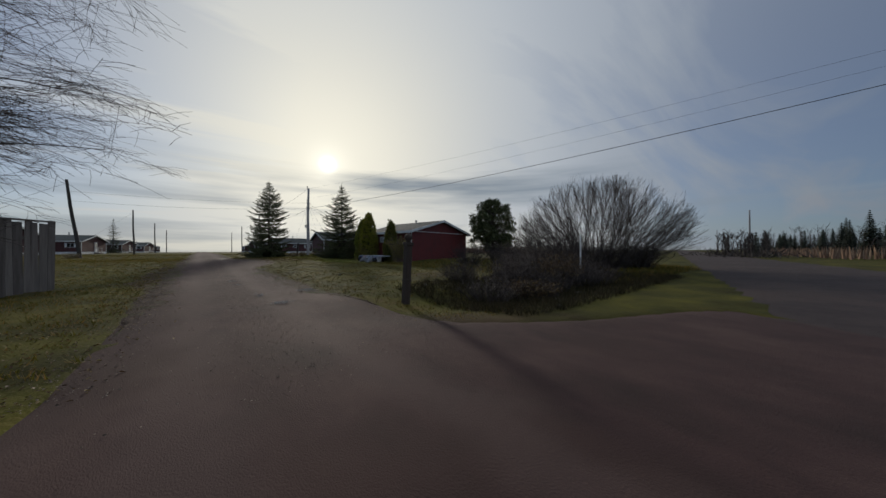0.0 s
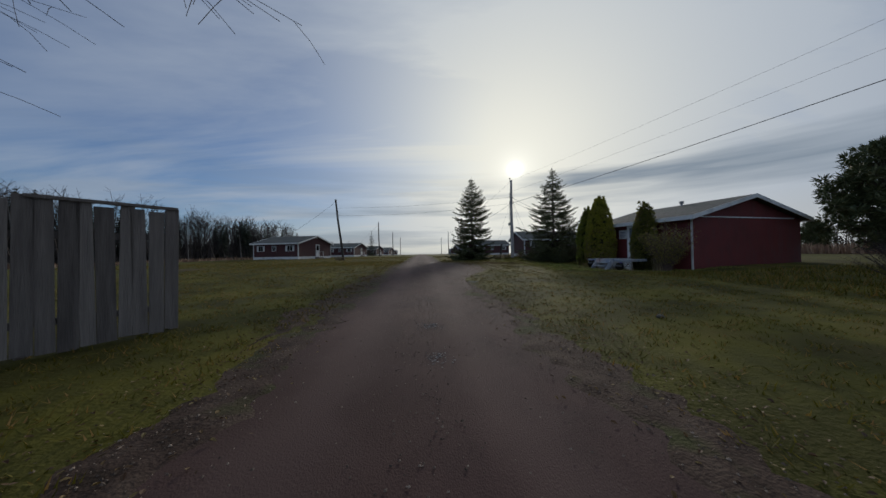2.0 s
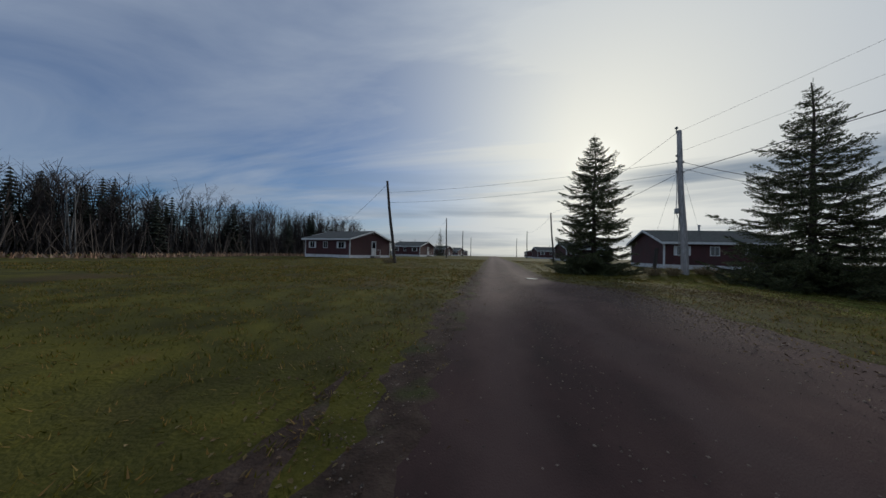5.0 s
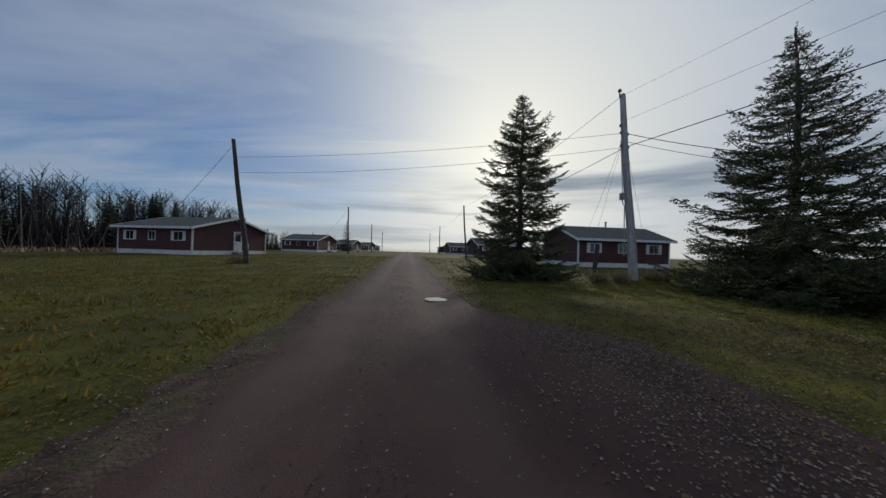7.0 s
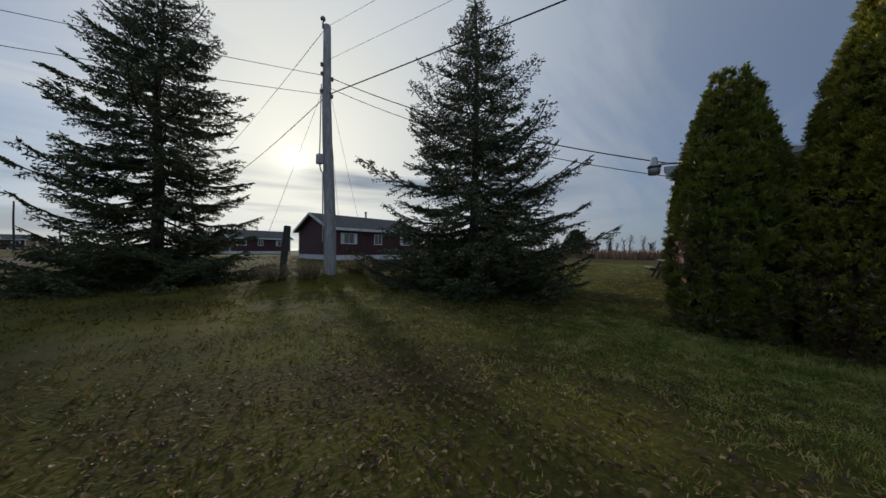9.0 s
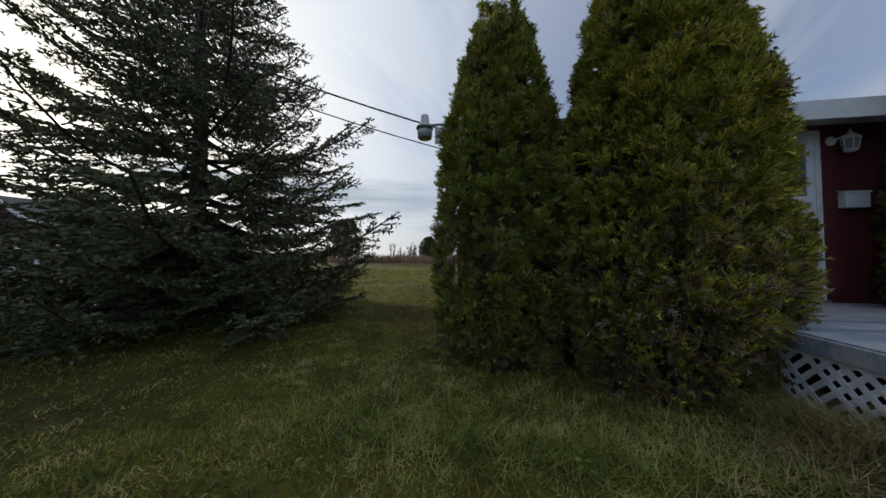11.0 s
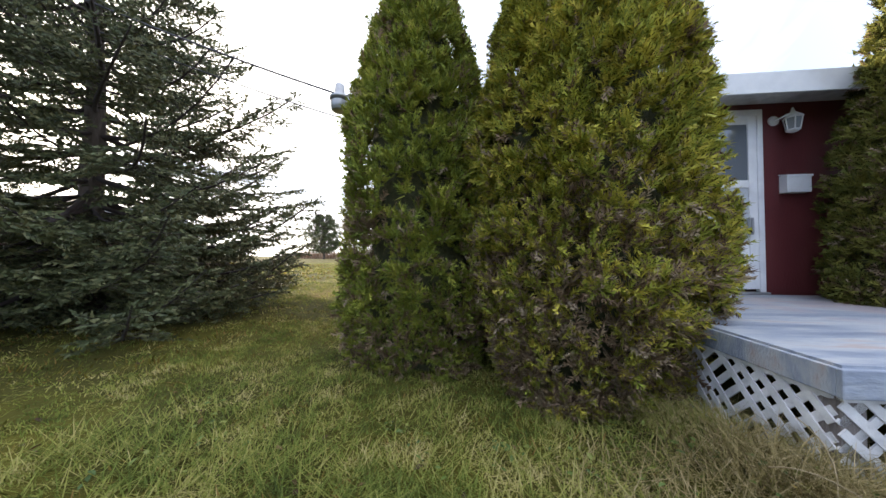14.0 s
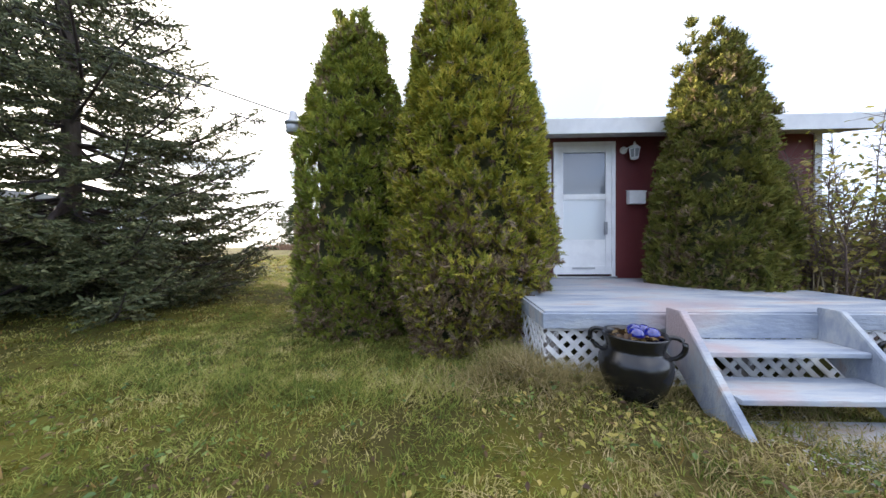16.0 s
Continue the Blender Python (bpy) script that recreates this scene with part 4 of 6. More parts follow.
def far_woods(name, places, seed, label, hmin=8, hmax=12, conifer=0.25, twiggy=3, under=14, thick=0.05, birches=0):
    """A belt of bare trees with some spruces, as one mass of stems and twigs, and another of needles."""
    rnd = random.Random(seed)
    wood = Tubes()
    v, f = [], []
    for x, y in places:
        g = ground(x, y)
        h = rnd.uniform(hmin, hmax)
        if rnd.random() < conifer:
            h *= rnd.uniform(0.85, 1.15)
            wood.tube([(x, y, g), (x, y, g + h)], [0.14, 0.02], 4)
            z, rad = 0.5, h * rnd.uniform(0.17, 0.24)
            while z < h:
                r = rad * (1 - z / h) ** 0.85 + 0.1
                for k in range(9):
                    a = 6.283 * k / 9 + rnd.uniform(-0.3, 0.3)
                    rr = r * rnd.uniform(0.7, 1.15)
                    b = len(v)
                    s = 0.34 * rr + 0.1
                    v.extend(((x, y, g + z + 0.25), (x + rr * math.cos(a) - s * math.sin(a), y + rr * math.sin(a) + s * math.cos(a), g + z - 0.22 * rr),
                              (x + rr * 1.2 * math.cos(a), y + rr * 1.2 * math.sin(a), g + z - 0.1 * rr), (x + rr * math.cos(a) + s * math.sin(a), y + rr * math.sin(a) - s * math.cos(a), g + z - 0.22 * rr)))
                    f.append((b, b + 1, b + 2, b + 3))
                z += 0.42
            continue
        wood.tube([(x, y, g), (x + rnd.uniform(-0.3, 0.3), y + rnd.uniform(-0.3, 0.3), g + h * 0.55), (x + rnd.uniform(-0.6, 0.6), y + rnd.uniform(-0.6, 0.6), g + h)], [0.11, 0.07, 0.015], 4)
        for k in range(26):
            u = rnd.uniform(0.16, 0.95)
            a = rnd.uniform(0, 6.283)
            ln = h * 0.24 * rnd.uniform(0.5, 1.1)
            p = Vector((x, y, g + h * u))
            q = p + Vector((math.cos(a) * ln * 0.6, math.sin(a) * ln * 0.6, ln * 0.8))
            wood.tube([p, q], [0.035, 0.018], 3)
            for t in range(twiggy):
                e = p.lerp(q, rnd.uniform(0.3, 1))
                wood.tube([e, e + Vector((rnd.uniform(-1, 1), rnd.uniform(-1, 1), rnd.uniform(0.1, 1.1))) * ln * 0.42], [0.02, 0.008], 3)
    for x, y in places:
        for k in range(under):
            px, py = x + rnd.gauss(0, 2.2), y + rnd.gauss(0, 2.2)
            g = ground(px, py)
            wood.tube([(px, py, g), (px + rnd.uniform(-1.6, 1.6), py + rnd.uniform(-1.6, 1.6), g + hmin * rnd.uniform(0.15, 0.62))], [thick, 0.03], 3)
    if birches:
        pale = Tubes()
        for i in range(birches):
            x, y = rnd.choice(places)
            x, y, h = x + rnd.uniform(1.5, 4.0), y + rnd.uniform(-1, 1), hmax * rnd.uniform(0.55, 0.85)
            g = ground(x, y)
            for k in range(rnd.choice((1, 2, 2, 3))):
                lean = rnd.uniform(-0.7, 0.7)
                pale.tube([(x + 0.2 * k, y + 0.25 * k, g), (x + 0.3 * lean, y + 0.25 * k + 0.4 * lean, g + h * 0.5), (x + lean * 0.5, y + 0.25 * k + lean, g + h)], [0.085, 0.06, 0.02], 5)
        tagged(pale.make("birch_stems", BIRCH, None, "", True), "pale birch stems at the edge of the belt", "woods", kind="stuff")
    ob = wood.make(name, FAR_TWIG, None, "", False)
    tagged(ob, label, "woods", kind="stuff")
    if v:
        tagged(soup(name + "_conifer", v, f, FAR_NEEDLE), "dark spruces among the bare trees of the belt", "woods", kind="stuff")


def belt(a, b, n, depth, seed):
    rnd = random.Random(seed)
    out = []
    for i in range(n):
        u = rnd.random()
        p = Vector(a).lerp(Vector(b), u)
        d = (Vector(b) - Vector(a)).normalized()
        w = rnd.random() * depth
        out.append((p.x - d.y * w, p.y + d.x * w))
    return out


far_woods("woodland", belt((-52, -18), (-50, 22), 190, 14, 1) + belt((-50, 20), (-38, 78), 250, 14, 2), 3, "belt of bare birches and dark spruces behind the lawn", 7.6, 10.4, 0.13, 2, 15, 0.085, 28)
far_woods("woodland", belt((-38, 80), (-34, 150), 70, 12, 4), 5, "low thin line of far trees", 4, 6, 0.3, 2)
far_woods("woodland", belt((250, -6), (95, -40), 150, 22, 6), 7, "dark distant treeline across the road", 6, 9, 0.55, 2)
far_woods("scrub", belt((78, 42), (70, 5), 60, 8, 8) + belt((88, -16), (60, -24), 26, 5, 9), 9, "bare hedge bushes at the far side of the field", 2.6, 4.6, 0.06, 3)


def reeds():
    rnd = random.Random(12)
    v, f = [], []
    for (x0, y0), (x1, y1), n, h in (((58, 46), (54, 4), 2600, 1.5), ((-40, 2), (-33, 40), 900, 0.5), ((60, -34), (120, -24), 700, 1.6)):
        for i in range(n):
            u = rnd.random()
            x, y = x0 + (x1 - x0) * u + rnd.uniform(-3, 3), y0 + (y1 - y0) * u + rnd.uniform(-3, 3)
            g, hh, a = ground(x, y), h * rnd.uniform(0.6, 1.15), rnd.uniform(0, 6.283)
            w = 0.12
            b = len(v)
            v.extend(((x - w * math.cos(a), y - w * math.sin(a), g), (x + w * math.cos(a), y + w * math.sin(a), g), (x + rnd.uniform(-0.3, 0.3), y + rnd.uniform(-0.3, 0.3), g + hh)))
            f.append((b, b + 1, b + 2))
    tagged(soup("reeds", v, f, REED), "tall russet dry grass along the field edges", "grass", kind="stuff")


reeds()


# ---- the red house with the deck ----
def window_unit(parent, x0, x1, z0, z1, y, shutters=True, name="window", mullion=True):
    """A white framed window that stands proud of a wall facing -y, set under its own empty."""
    w = new(name)
    w.parent = parent
    t = 0.07
    part("window_frame", boxes((x0, x1, y - 0.035, y + 0.02, z1 - t, z1), (x0, x1, y - 0.045, y + 0.02, z0, z0 + t), (x0, x0 + t, y - 0.035, y + 0.02, z0 + t, z1 - t), (x1 - t, x1, y - 0.035, y + 0.02, z0 + t, z1 - t)), TRIM, w)
    part("pane", boxes((x0 + t, x1 - t, y - 0.012, y - 0.004, z0 + t, z1 - t)), PANE, w)
    if mullion:
        c = (x0 + x1) / 2
        part("mullion", boxes((c - 0.02, c + 0.02, y - 0.026, y - 0.012, z0 + t, z1 - t)), TRIM, w)
    if shutters:
        for a, b in ((x0 - 0.26, x0 - 0.01), (x1 + 0.01, x1 + 0.26)):
            part("shutter", boxes((a, b, y - 0.03, y - 0.004, z0, z1), (a + 0.04, b - 0.04, y - 0.036, y - 0.03, z0 + 0.06, (z0 + z1) / 2 - 0.03), (a + 0.04, b - 0.04, y - 0.036, y - 0.03, (z0 + z1) / 2 + 0.03, z1 - 0.06)), TRIM, w)
    return w


def gable_roof(root, x0, x1, y0, y1, eave, ridge, over, gable_over, thick=0.12, left_over=None):
    """Two sloping slabs, ridge along x, with white boards at the eaves and gables."""
    lo = gable_over if left_over is None else left_over
    ym = (y0 + y1) / 2
    k = (ridge - eave) / (ym - y0)
    roof = bmesh.new()
    ya, yb, drop = y0 - over, y1 + over, k * over
    extrude_x(roof, [(ya, eave - drop), (ym, ridge), (ym, ridge + thick), (ya, eave - drop + thick)], x0 - lo, x1 + gable_over)
    extrude_x(roof, [(ym, ridge), (yb, eave - drop), (yb, eave - drop + thick), (ym, ridge + thick)], x0 - lo, x1 + gable_over)
    r = part("roof", roof, SHINGLE, root)
    for y, s in ((ya, -1), (yb, 1)):
        part("fascia", boxes((x0 - lo, x1 + gable_over, min(y, y + s * 0.03), max(y, y + s * 0.03), eave - drop - 0.09, eave - drop + thick + 0.012), bevel=0.004), TRIM, r, "white eaves board")
    for x, s in ((x0 - lo, -1), (x1 + gable_over, 1)):
        for sy in (-1, 1):
            bm = bmesh.new()
            a = ya - 0.03 if sy < 0 else yb + 0.03
            extrude_x(bm, [(a, eave - drop - 0.09), (ym, ridge - 0.09), (ym, ridge + thick + 0.015), (a, eave - drop + thick + 0.015)], min(x, x + s * 0.03), max(x, x + s * 0.03))
            part("bargeboard", bm, TRIM, r, "white gable board")
    return r


def main_house():
    root = thing("house", HOUSE, "single-storey red house with white trim and a grey shingle roof", "house")
    X0, X1, D, E, R = -3.22, 4.12, 8.9, 2.76, 3.96
    t = 0.14
    # front wall with its openings: a door and a window
    zb = -0.45
    for x0, x1, z0, z1 in ((X0, -2.35, zb, E), (-2.35, -1.0, zb, 1.55), (-2.35, -1.0, 2.42, E), (-1.0, 0.03, zb, E), (0.03, 0.95, zb, 0.43), (0.03, 0.95, 2.52, E), (0.95, X1, zb, E)):
        part("wall", boxes((x0, x1, 0, t, z0, z1)), RED, root, "smooth red painted front wall")
    # side and rear walls with their gables
    for x, s in ((X0, 1), (X1, -1)):
        bm = bmesh.new()
        extrude_x(bm, [(t, zb), (D - t, zb), (D - t, E - 0.04), (D / 2, R - 0.06), (t, E - 0.04)], min(x, x + s * t), max(x, x + s * t))
        part("wall", bm, RED, root, "red end wall with gable")
    part("wall", boxes((X0, X1, D - t, D, zb, E)), RED, root)
    part("floor", boxes((X0 + t, X1 - t, t, D - t, 0.30, 0.42)), WOODGREY, root, "plain board floor")
    roof = gable_roof(root, X0, X1, 0, D, E, R, 0.45, 0.35, left_over=0.10)
    # the front eaves run on past the end wall
    k = (R - E) / (D / 2)
    ret = bmesh.new()
    extrude_x(ret, [(-0.45, E - 0.45 * k), (0.5, E + 0.5 * k), (0.5, E + 0.5 * k + 0.12), (-0.45, E - 0.45 * k + 0.12)], X0 - 0.68, X0 - 0.134)
    part("eaves_return", ret, SHINGLE, roof)
    part("fascia", boxes((X0 - 0.70, X0 - 0.132, -0.48, -0.452, E - 0.45 * k - 0.09, E - 0.45 * k + 0.132), bevel=0.004), TRIM, roof, "white eaves board")
    part("soffit", boxes((X0 - 0.66, X1 + 0.3, -0.45, 0.0, E - 0.10, E - 0.085)), OLD_WHITE, roof, "plain white soffit")
    part("ceiling", boxes((X0 + t, X1 - t, t, D - t, E - 0.07, E - 0.03)), OLD_WHITE, root, "plain white ceiling")
    for x in (X0, X1):
        part("corner_board", boxes((x - 0.02 if x < 0 else x - 0.09, x + 0.09 if x < 0 else x + 0.02, -0.022, 0.0, -0.2, E - 0.1), bevel=0.003), TRIM, root, "white corner board")
    # roof vent and gable bracket
    vent = bmesh.new()
    lathe(vent, [(0.07, 0), (0.07, 0.22), (0.14, 0.22), (0.14, 0.27), (0.08, 0.30), (0.15, 0.33), (0.15, 0.37), (0.02, 0.40)], 14, (0.6, 4.1, R - 0.05))
    part("vent_pipe", vent, METAL, root, "metal roof vent")
    part("band_board", boxes((X1 + 0.001, X1 + 0.022, 0.6, D - 0.6, E - 0.05, E + 0.01)), TRIM, root)
    # storm door in its frame
    door = new("door")
    door.parent = root
    fr = 0.06
    part("door_frame", boxes((0.0, 0.98, -0.03, 0.03, 2.52, 2.585), (0.0, fr, -0.03, 0.03, 0.43, 2.52), (0.98 - fr, 0.98, -0.03, 0.03, 0.43, 2.52), bevel=0.006), WHITE, door)
    leaf = bmesh.new()
    for s in ((fr, 0.16, 0.46, 2.52), (0.83, 0.92, 0.46, 2.52), (0.16, 0.83, 2.42, 2.52), (0.16, 0.83, 1.66, 1.75), (0.16, 0.83, 0.46, 0.60)):
        box(leaf, s[0], s[1], -0.018, 0.02, s[2], s[3], bevel=0.006)
    box(leaf, 0.16, 0.83, -0.004, 0.012, 0.60, 1.02, bevel=0.0)
    part("leaf", leaf, WHITE, door, "white storm door leaf")
    part("pane", boxes((0.16, 0.83, 0.0, 0.006, 1.75, 2.42)), DOORPANE, door, "upper glass pane")
    part("pane", boxes((0.16, 0.83, 0.0, 0.006, 1.02, 1.66)), glass_mat("frosted_pane", (0.56, 0.60, 0.63), 0.18), door, "pale lower pane")
    inner = boxes((fr, 0.92, 0.075, 0.115, 0.46, 2.5), (0.24, 0.76, 0.066, 0.075, 1.82, 2.32), (0.24, 0.76, 0.066, 0.075, 0.7, 1.6), bevel=0.008)
    part("inner_door", inner, OLD_WHITE, door, "white panelled inner door")
    part("handle", boxes((0.80, 0.845, -0.055, -0.018, 1.10, 1.30), (0.81, 0.83, -0.075, -0.05, 1.12, 1.28), bevel=0.008), METAL, door, "grey metal pull handle")
    part("threshold", boxes((-0.02, 1.0, -0.06, 0.04, 0.405, 0.43), bevel=0.005), METAL, door)
    part("closer", boxes((0.30, 0.66, -0.034, -0.018, 0.545, 0.575), bevel=0.006), METAL, door)
    window_unit(root, -2.35, -1.0, 1.55, 2.42, 0.0, False)
    return root


main_house()


def on_house(name, x, y, z, label, category):
    return thing(name, HOUSE @ pose(x, y, z), label, category)


def wall_lantern():
    """A six-sided coach lantern that hangs from a short arm beside its round backplate."""
    root = on_house("wall_lantern", 1.20, 0, 2.40, "small white coach lantern fixed to the red wall", "lamp")
    bm = bmesh.new()
    lathe(bm, [(0.058, 0), (0.058, 0.012), (0.045, 0.022), (0.016, 0.028)], 20)
    bmesh.ops.transform(bm, matrix=pose(-0.085, 0, 0.045, 90, 0, 0), verts=bm.verts)
    part("backplate", bm, WHITE, root)
    cx, cy = 0.03, -0.10
    arm = Tubes()
    arm.tube([(-0.085, -0.02, 0.045), (-0.07, -0.07, 0.05), (-0.03, cy, 0.075), (cx - 0.01, cy, 0.09)], [0.010] * 4, 8)
    arm.make("arm", WHITE, root)
    cap = bmesh.new()
    lathe(cap, [(0.086, 0.028), (0.088, 0.038), (0.060, 0.066), (0.030, 0.096), (0.020, 0.104), (0.019, 0.125), (0.010, 0.132), (0.012, 0.145), (0.003, 0.158)], 6, (cx, cy, 0))
    part("cap", cap, WHITE, root)
    base = bmesh.new()
    lathe(base, [(0.020, -0.135), (0.050, -0.122), (0.062, -0.110), (0.062, -0.098)], 6, (cx, cy, 0))
    part("base", base, WHITE, root)
    for k in range(6):
        a = 6.2832 * k / 6
        bar = Tubes()
        bar.tube([(cx + 0.057 * math.cos(a), cy + 0.057 * math.sin(a), -0.10), (cx + 0.077 * math.cos(a), cy + 0.077 * math.sin(a), 0.034)], [0.0065, 0.0065], 6)
        bar.make("bar", WHITE, root)
    glass = bmesh.new()
    lathe(glass, [(0.050, -0.098), (0.068, 0.030)], 6, (cx, cy, 0))
    part("pane", glass, LAMPGLASS, root, "clear lantern glass")


wall_lantern()


def letterbox():
    root = on_house("letterbox", 1.285, -0.002, 1.71, "white metal letterbox with a sloping lid on the red wall", "letterbox")
    bm = bmesh.new()
    box(bm, -0.125, 0.125, -0.095, 0.0, -0.13, 0.075, 0.008)
    part("body", bm, WHITE, root)
    lid = bmesh.new()
    extrude_x(lid, [(0.0, 0.095), (-0.105, 0.072), (-0.105, 0.050), (-0.096, 0.050), (-0.096, 0.064), (0.0, 0.083)], -0.132, 0.132)
    part("lid", lid, WHITE, root)


letterbox()


def wall_sign():
    root = on_house("wall_sign", -0.34, -0.004, 2.02, "white board sign with faded dark print beside the door", "sign")
    part("board", boxes((-0.31, 0.31, -0.022, 0.0, -0.30, 0.30), bevel=0.004), OLD_WHITE, root)
    for z, w in ((0.16, 0.23), (0.05, 0.19), (-0.06, 0.24), (-0.17, 0.15)):
        part("print_line", boxes((-w, w, -0.0255, -0.022, z - 0.022, z + 0.022)), BARS, root)


wall_sign()


def corner_floodlight():
    root = on_house("yard_light", -3.82, -0.30, 2.86, "grey glass-jar yard light on a bracket at the eaves corner", "lamp")
    b = Tubes()
    b.tube([(0.12, 0.05, 0.02), (-0.05, 0, 0.03), (-0.24, 0, 0.03)], [0.02, 0.02, 0.018], 8)
    b.make("bracket", METAL, root)
    h = bmesh.new()
    lathe(h, [(0.03, 0.16), (0.055, 0.14), (0.07, 0.02), (0.12, -0.02), (0.125, -0.05), (0.09, -0.06)], 18, (-0.28, 0, 0.03))
    part("housing", h, METAL, root, "", True)
    g = bmesh.new()
    lathe(g, [(0.085, -0.06), (0.115, -0.09), (0.10, -0.19), (0.08, -0.20)], 18, (-0.28, 0, 0.03))
    part("globe", g, LAMPGLASS, root, "ribbed clear globe", True)


corner_floodlight()

DECK_TOP = 0.40


def deck():
    root = thing("deck", HOUSE, "low wooden deck with worn grey-blue paint before the door", "deck")
    outline = [(-0.87, -0.03), (-0.87, -2.40), (2.45, -2.40), (2.45, -1.28), (1.5, -1.28), (1.5, -0.03)]
    bm = bmesh.new()
    slab(bm, outline, DECK_TOP - 0.03, DECK_TOP)
    bmesh.ops.recalc_face_normals(bm, faces=bm.faces)
    part("floor_sheet", bm, DECK, root)
    for s in ((-0.895, 2.47, -2.425, -2.398), (-0.895, -0.87, -2.398, -0.03), (2.45, 2.475, -2.398, -1.26), (1.5, 2.45, -1.28, -1.255), (1.5, 1.525, -1.255, -0.03)):
        part("rim_board", boxes((*s, DECK_TOP - 0.135, DECK_TOP - 0.012), bevel=0.006), DECK, root)
    for x, y in ((-0.80, -2.32), (0.75, -2.32), (2.38, -2.32), (-0.80, -1.1), (1.42, -1.1), (-0.8, -0.1), (1.42, -0.1)):
        part("post", boxes((x - 0.05, x + 0.05, y - 0.05, y + 0.05, -0.55, DECK_TOP - 0.03)), WOODGREY, root)


deck()


def lattice(name, m, width, z0, z1, seed):
    """A panel of crossed diagonal slats between two rails; local x along the panel."""
    root = thing(name, m, "white crossed lattice skirting below the deck, paint peeling", "lattice", "deck skirting")
    h = z1 - z0
    rnd = random.Random(seed)
    step = 0.118
    for sgn, y in ((1, 0.0), (-1, -0.009)):
        c = -h
        while c < width:
            xa, xb = max(0.0, c), min(width, c + h)
            if xb - xa > 0.03 and rnd.random() > 0.03:
                za, zb = z0 + (xa - c), z0 + (xb - c)
                if sgn < 0:
                    xa, xb = width - xa, width - xb
                d = Vector((xb - xa, 0, zb - za)).normalized()
                nn = Vector((-d.z, 0, d.x)) * 0.020
                bm = bmesh.new()
                a, b = Vector((xa, y, za)), Vector((xb, y, zb))
                lo = [bm.verts.new(p) for p in (a - nn, b - nn, b + nn, a + nn)]
                hi = [bm.verts.new(p + Vector((0, 0.008, 0))) for p in (a - nn, b - nn, b + nn, a + nn)]
                bm.faces.new(lo)
                bm.faces.new(hi[::-1])
                for i in range(4):
                    bm.faces.new((lo[i], lo[(i + 1) % 4], hi[(i + 1) % 4], hi[i]))
                bmesh.ops.recalc_face_normals(bm, faces=bm.faces)
                part("slat", bm, OLD_WHITE, root)
            c += step
    part("rail", boxes((0, width, -0.016, 0.012, z1 - 0.012, z1 + 0.03)), OLD_WHITE, root)


lattice("lattice_panel", HOUSE @ pose(-0.85, -2.37, 0), 3.28, -0.42, DECK_TOP - 0.15, 1)
lattice("lattice_panel", HOUSE @ pose(-0.855, -0.05, 0, 0, 0, -90), 2.30, -0.42, DECK_TOP - 0.15, 2)


def stairs():
    root = thing("deck_stairs", HOUSE, "three open wooden steps with slanting side boards, grey paint worn pale", "stairs")
    for x, t in ((0.06, 0.06), (1.20, 0.05)):
        bm = bmesh.new()
        extrude_x(bm, [(-2.430, 0.445), (-2.570, 0.445), (-3.260, -0.40), (-3.020, -0.40), (-2.430, 0.12)], x, x + t)
        bmesh.ops.bevel(bm, geom=bm.edges[:], offset=0.006, segments=2, affect="EDGES")
        part("side_board", bm, DECK, root)
    for i, (y0, y1, z) in enumerate(((-2.740, -2.440, 0.20), (-2.980, -2.660, 0.0), (-3.160, -2.850, -0.20))):
        part("tread", boxes((0.122, 1.198, y0, y1, z - 0.038, z), bevel=0.008), DECK, root)
    part("riser", boxes((0.122, 1.198, -2.445, -2.427, 0.205, 0.39)), DECK, root)


stairs()


def cauldron(x, y, lean, label):
    K, KZ = 0.87, 0.78
    m = HOUSE @ pose(x, y, -0.33, 0, 0, 0)
    p = m.translation
    root = thing("cauldron", Matrix.Translation((p.x, p.y, ground(p.x, p.y) + 0.01)) @ pose(0, 0, 0, lean, 0, 68.8), label, "planter", "cauldrons beside the steps")
    bm = bmesh.new()
    lathe(bm, [(r * K, z * KZ) for r, z in [(0.02, 0.0), (0.12, 0.004), (0.175, 0.04), (0.222, 0.12), (0.252, 0.22), (0.266, 0.31), (0.262, 0.37), (0.240, 0.42), (0.214, 0.448), (0.206, 0.465), (0.210, 0.49), (0.226, 0.54), (0.240, 0.578),
               (0.244, 0.592), (0.236, 0.600), (0.222, 0.595), (0.205, 0.55), (0.190, 0.49)]], 48)
    part("bowl", bm, IRON, root, "", True)
    for s in (-1, 1):
        t = Tubes()
        pts = []
        for i in range(11):
            a = math.pi * i / 10
            pts.append((K * s * (0.224 + 0.105 * math.sin(a) ** 0.8), 0, KZ * (0.50 + 0.095 * math.cos(a) + 0.03 * math.sin(a))))
        t.tube(pts, [0.014 + 0.003 * math.sin(math.pi * i / 10) for i in range(11)], 10)
        t.make("handle", IRON, root)
    for i in range(3):
        a = 2.1 * i + 0.5
        t = Tubes()
        t.tube([(0.12 * math.cos(a), 0.12 * math.sin(a), 0.04), (0.15 * math.cos(a), 0.15 * math.sin(a), -0.04)], [0.03, 0.02], 8)
        t.make("foot", IRON, root)
    soil = bmesh.new()
    lathe(soil, [(0.19 * K, 0.50 * KZ), (0.19 * K, 0.53 * KZ), (0.12 * K, 0.545 * KZ), (0.01, 0.55 * KZ)], 24)
    part("soil", soil, SOIL, root)
    return root


cauldron(-0.32, -2.66, 0, "glossy black cauldron planter holding blue glass balls and dry leaves")
cauldron(1.86, -2.62, 0, "glossy black cauldron planter at the far side of the steps")


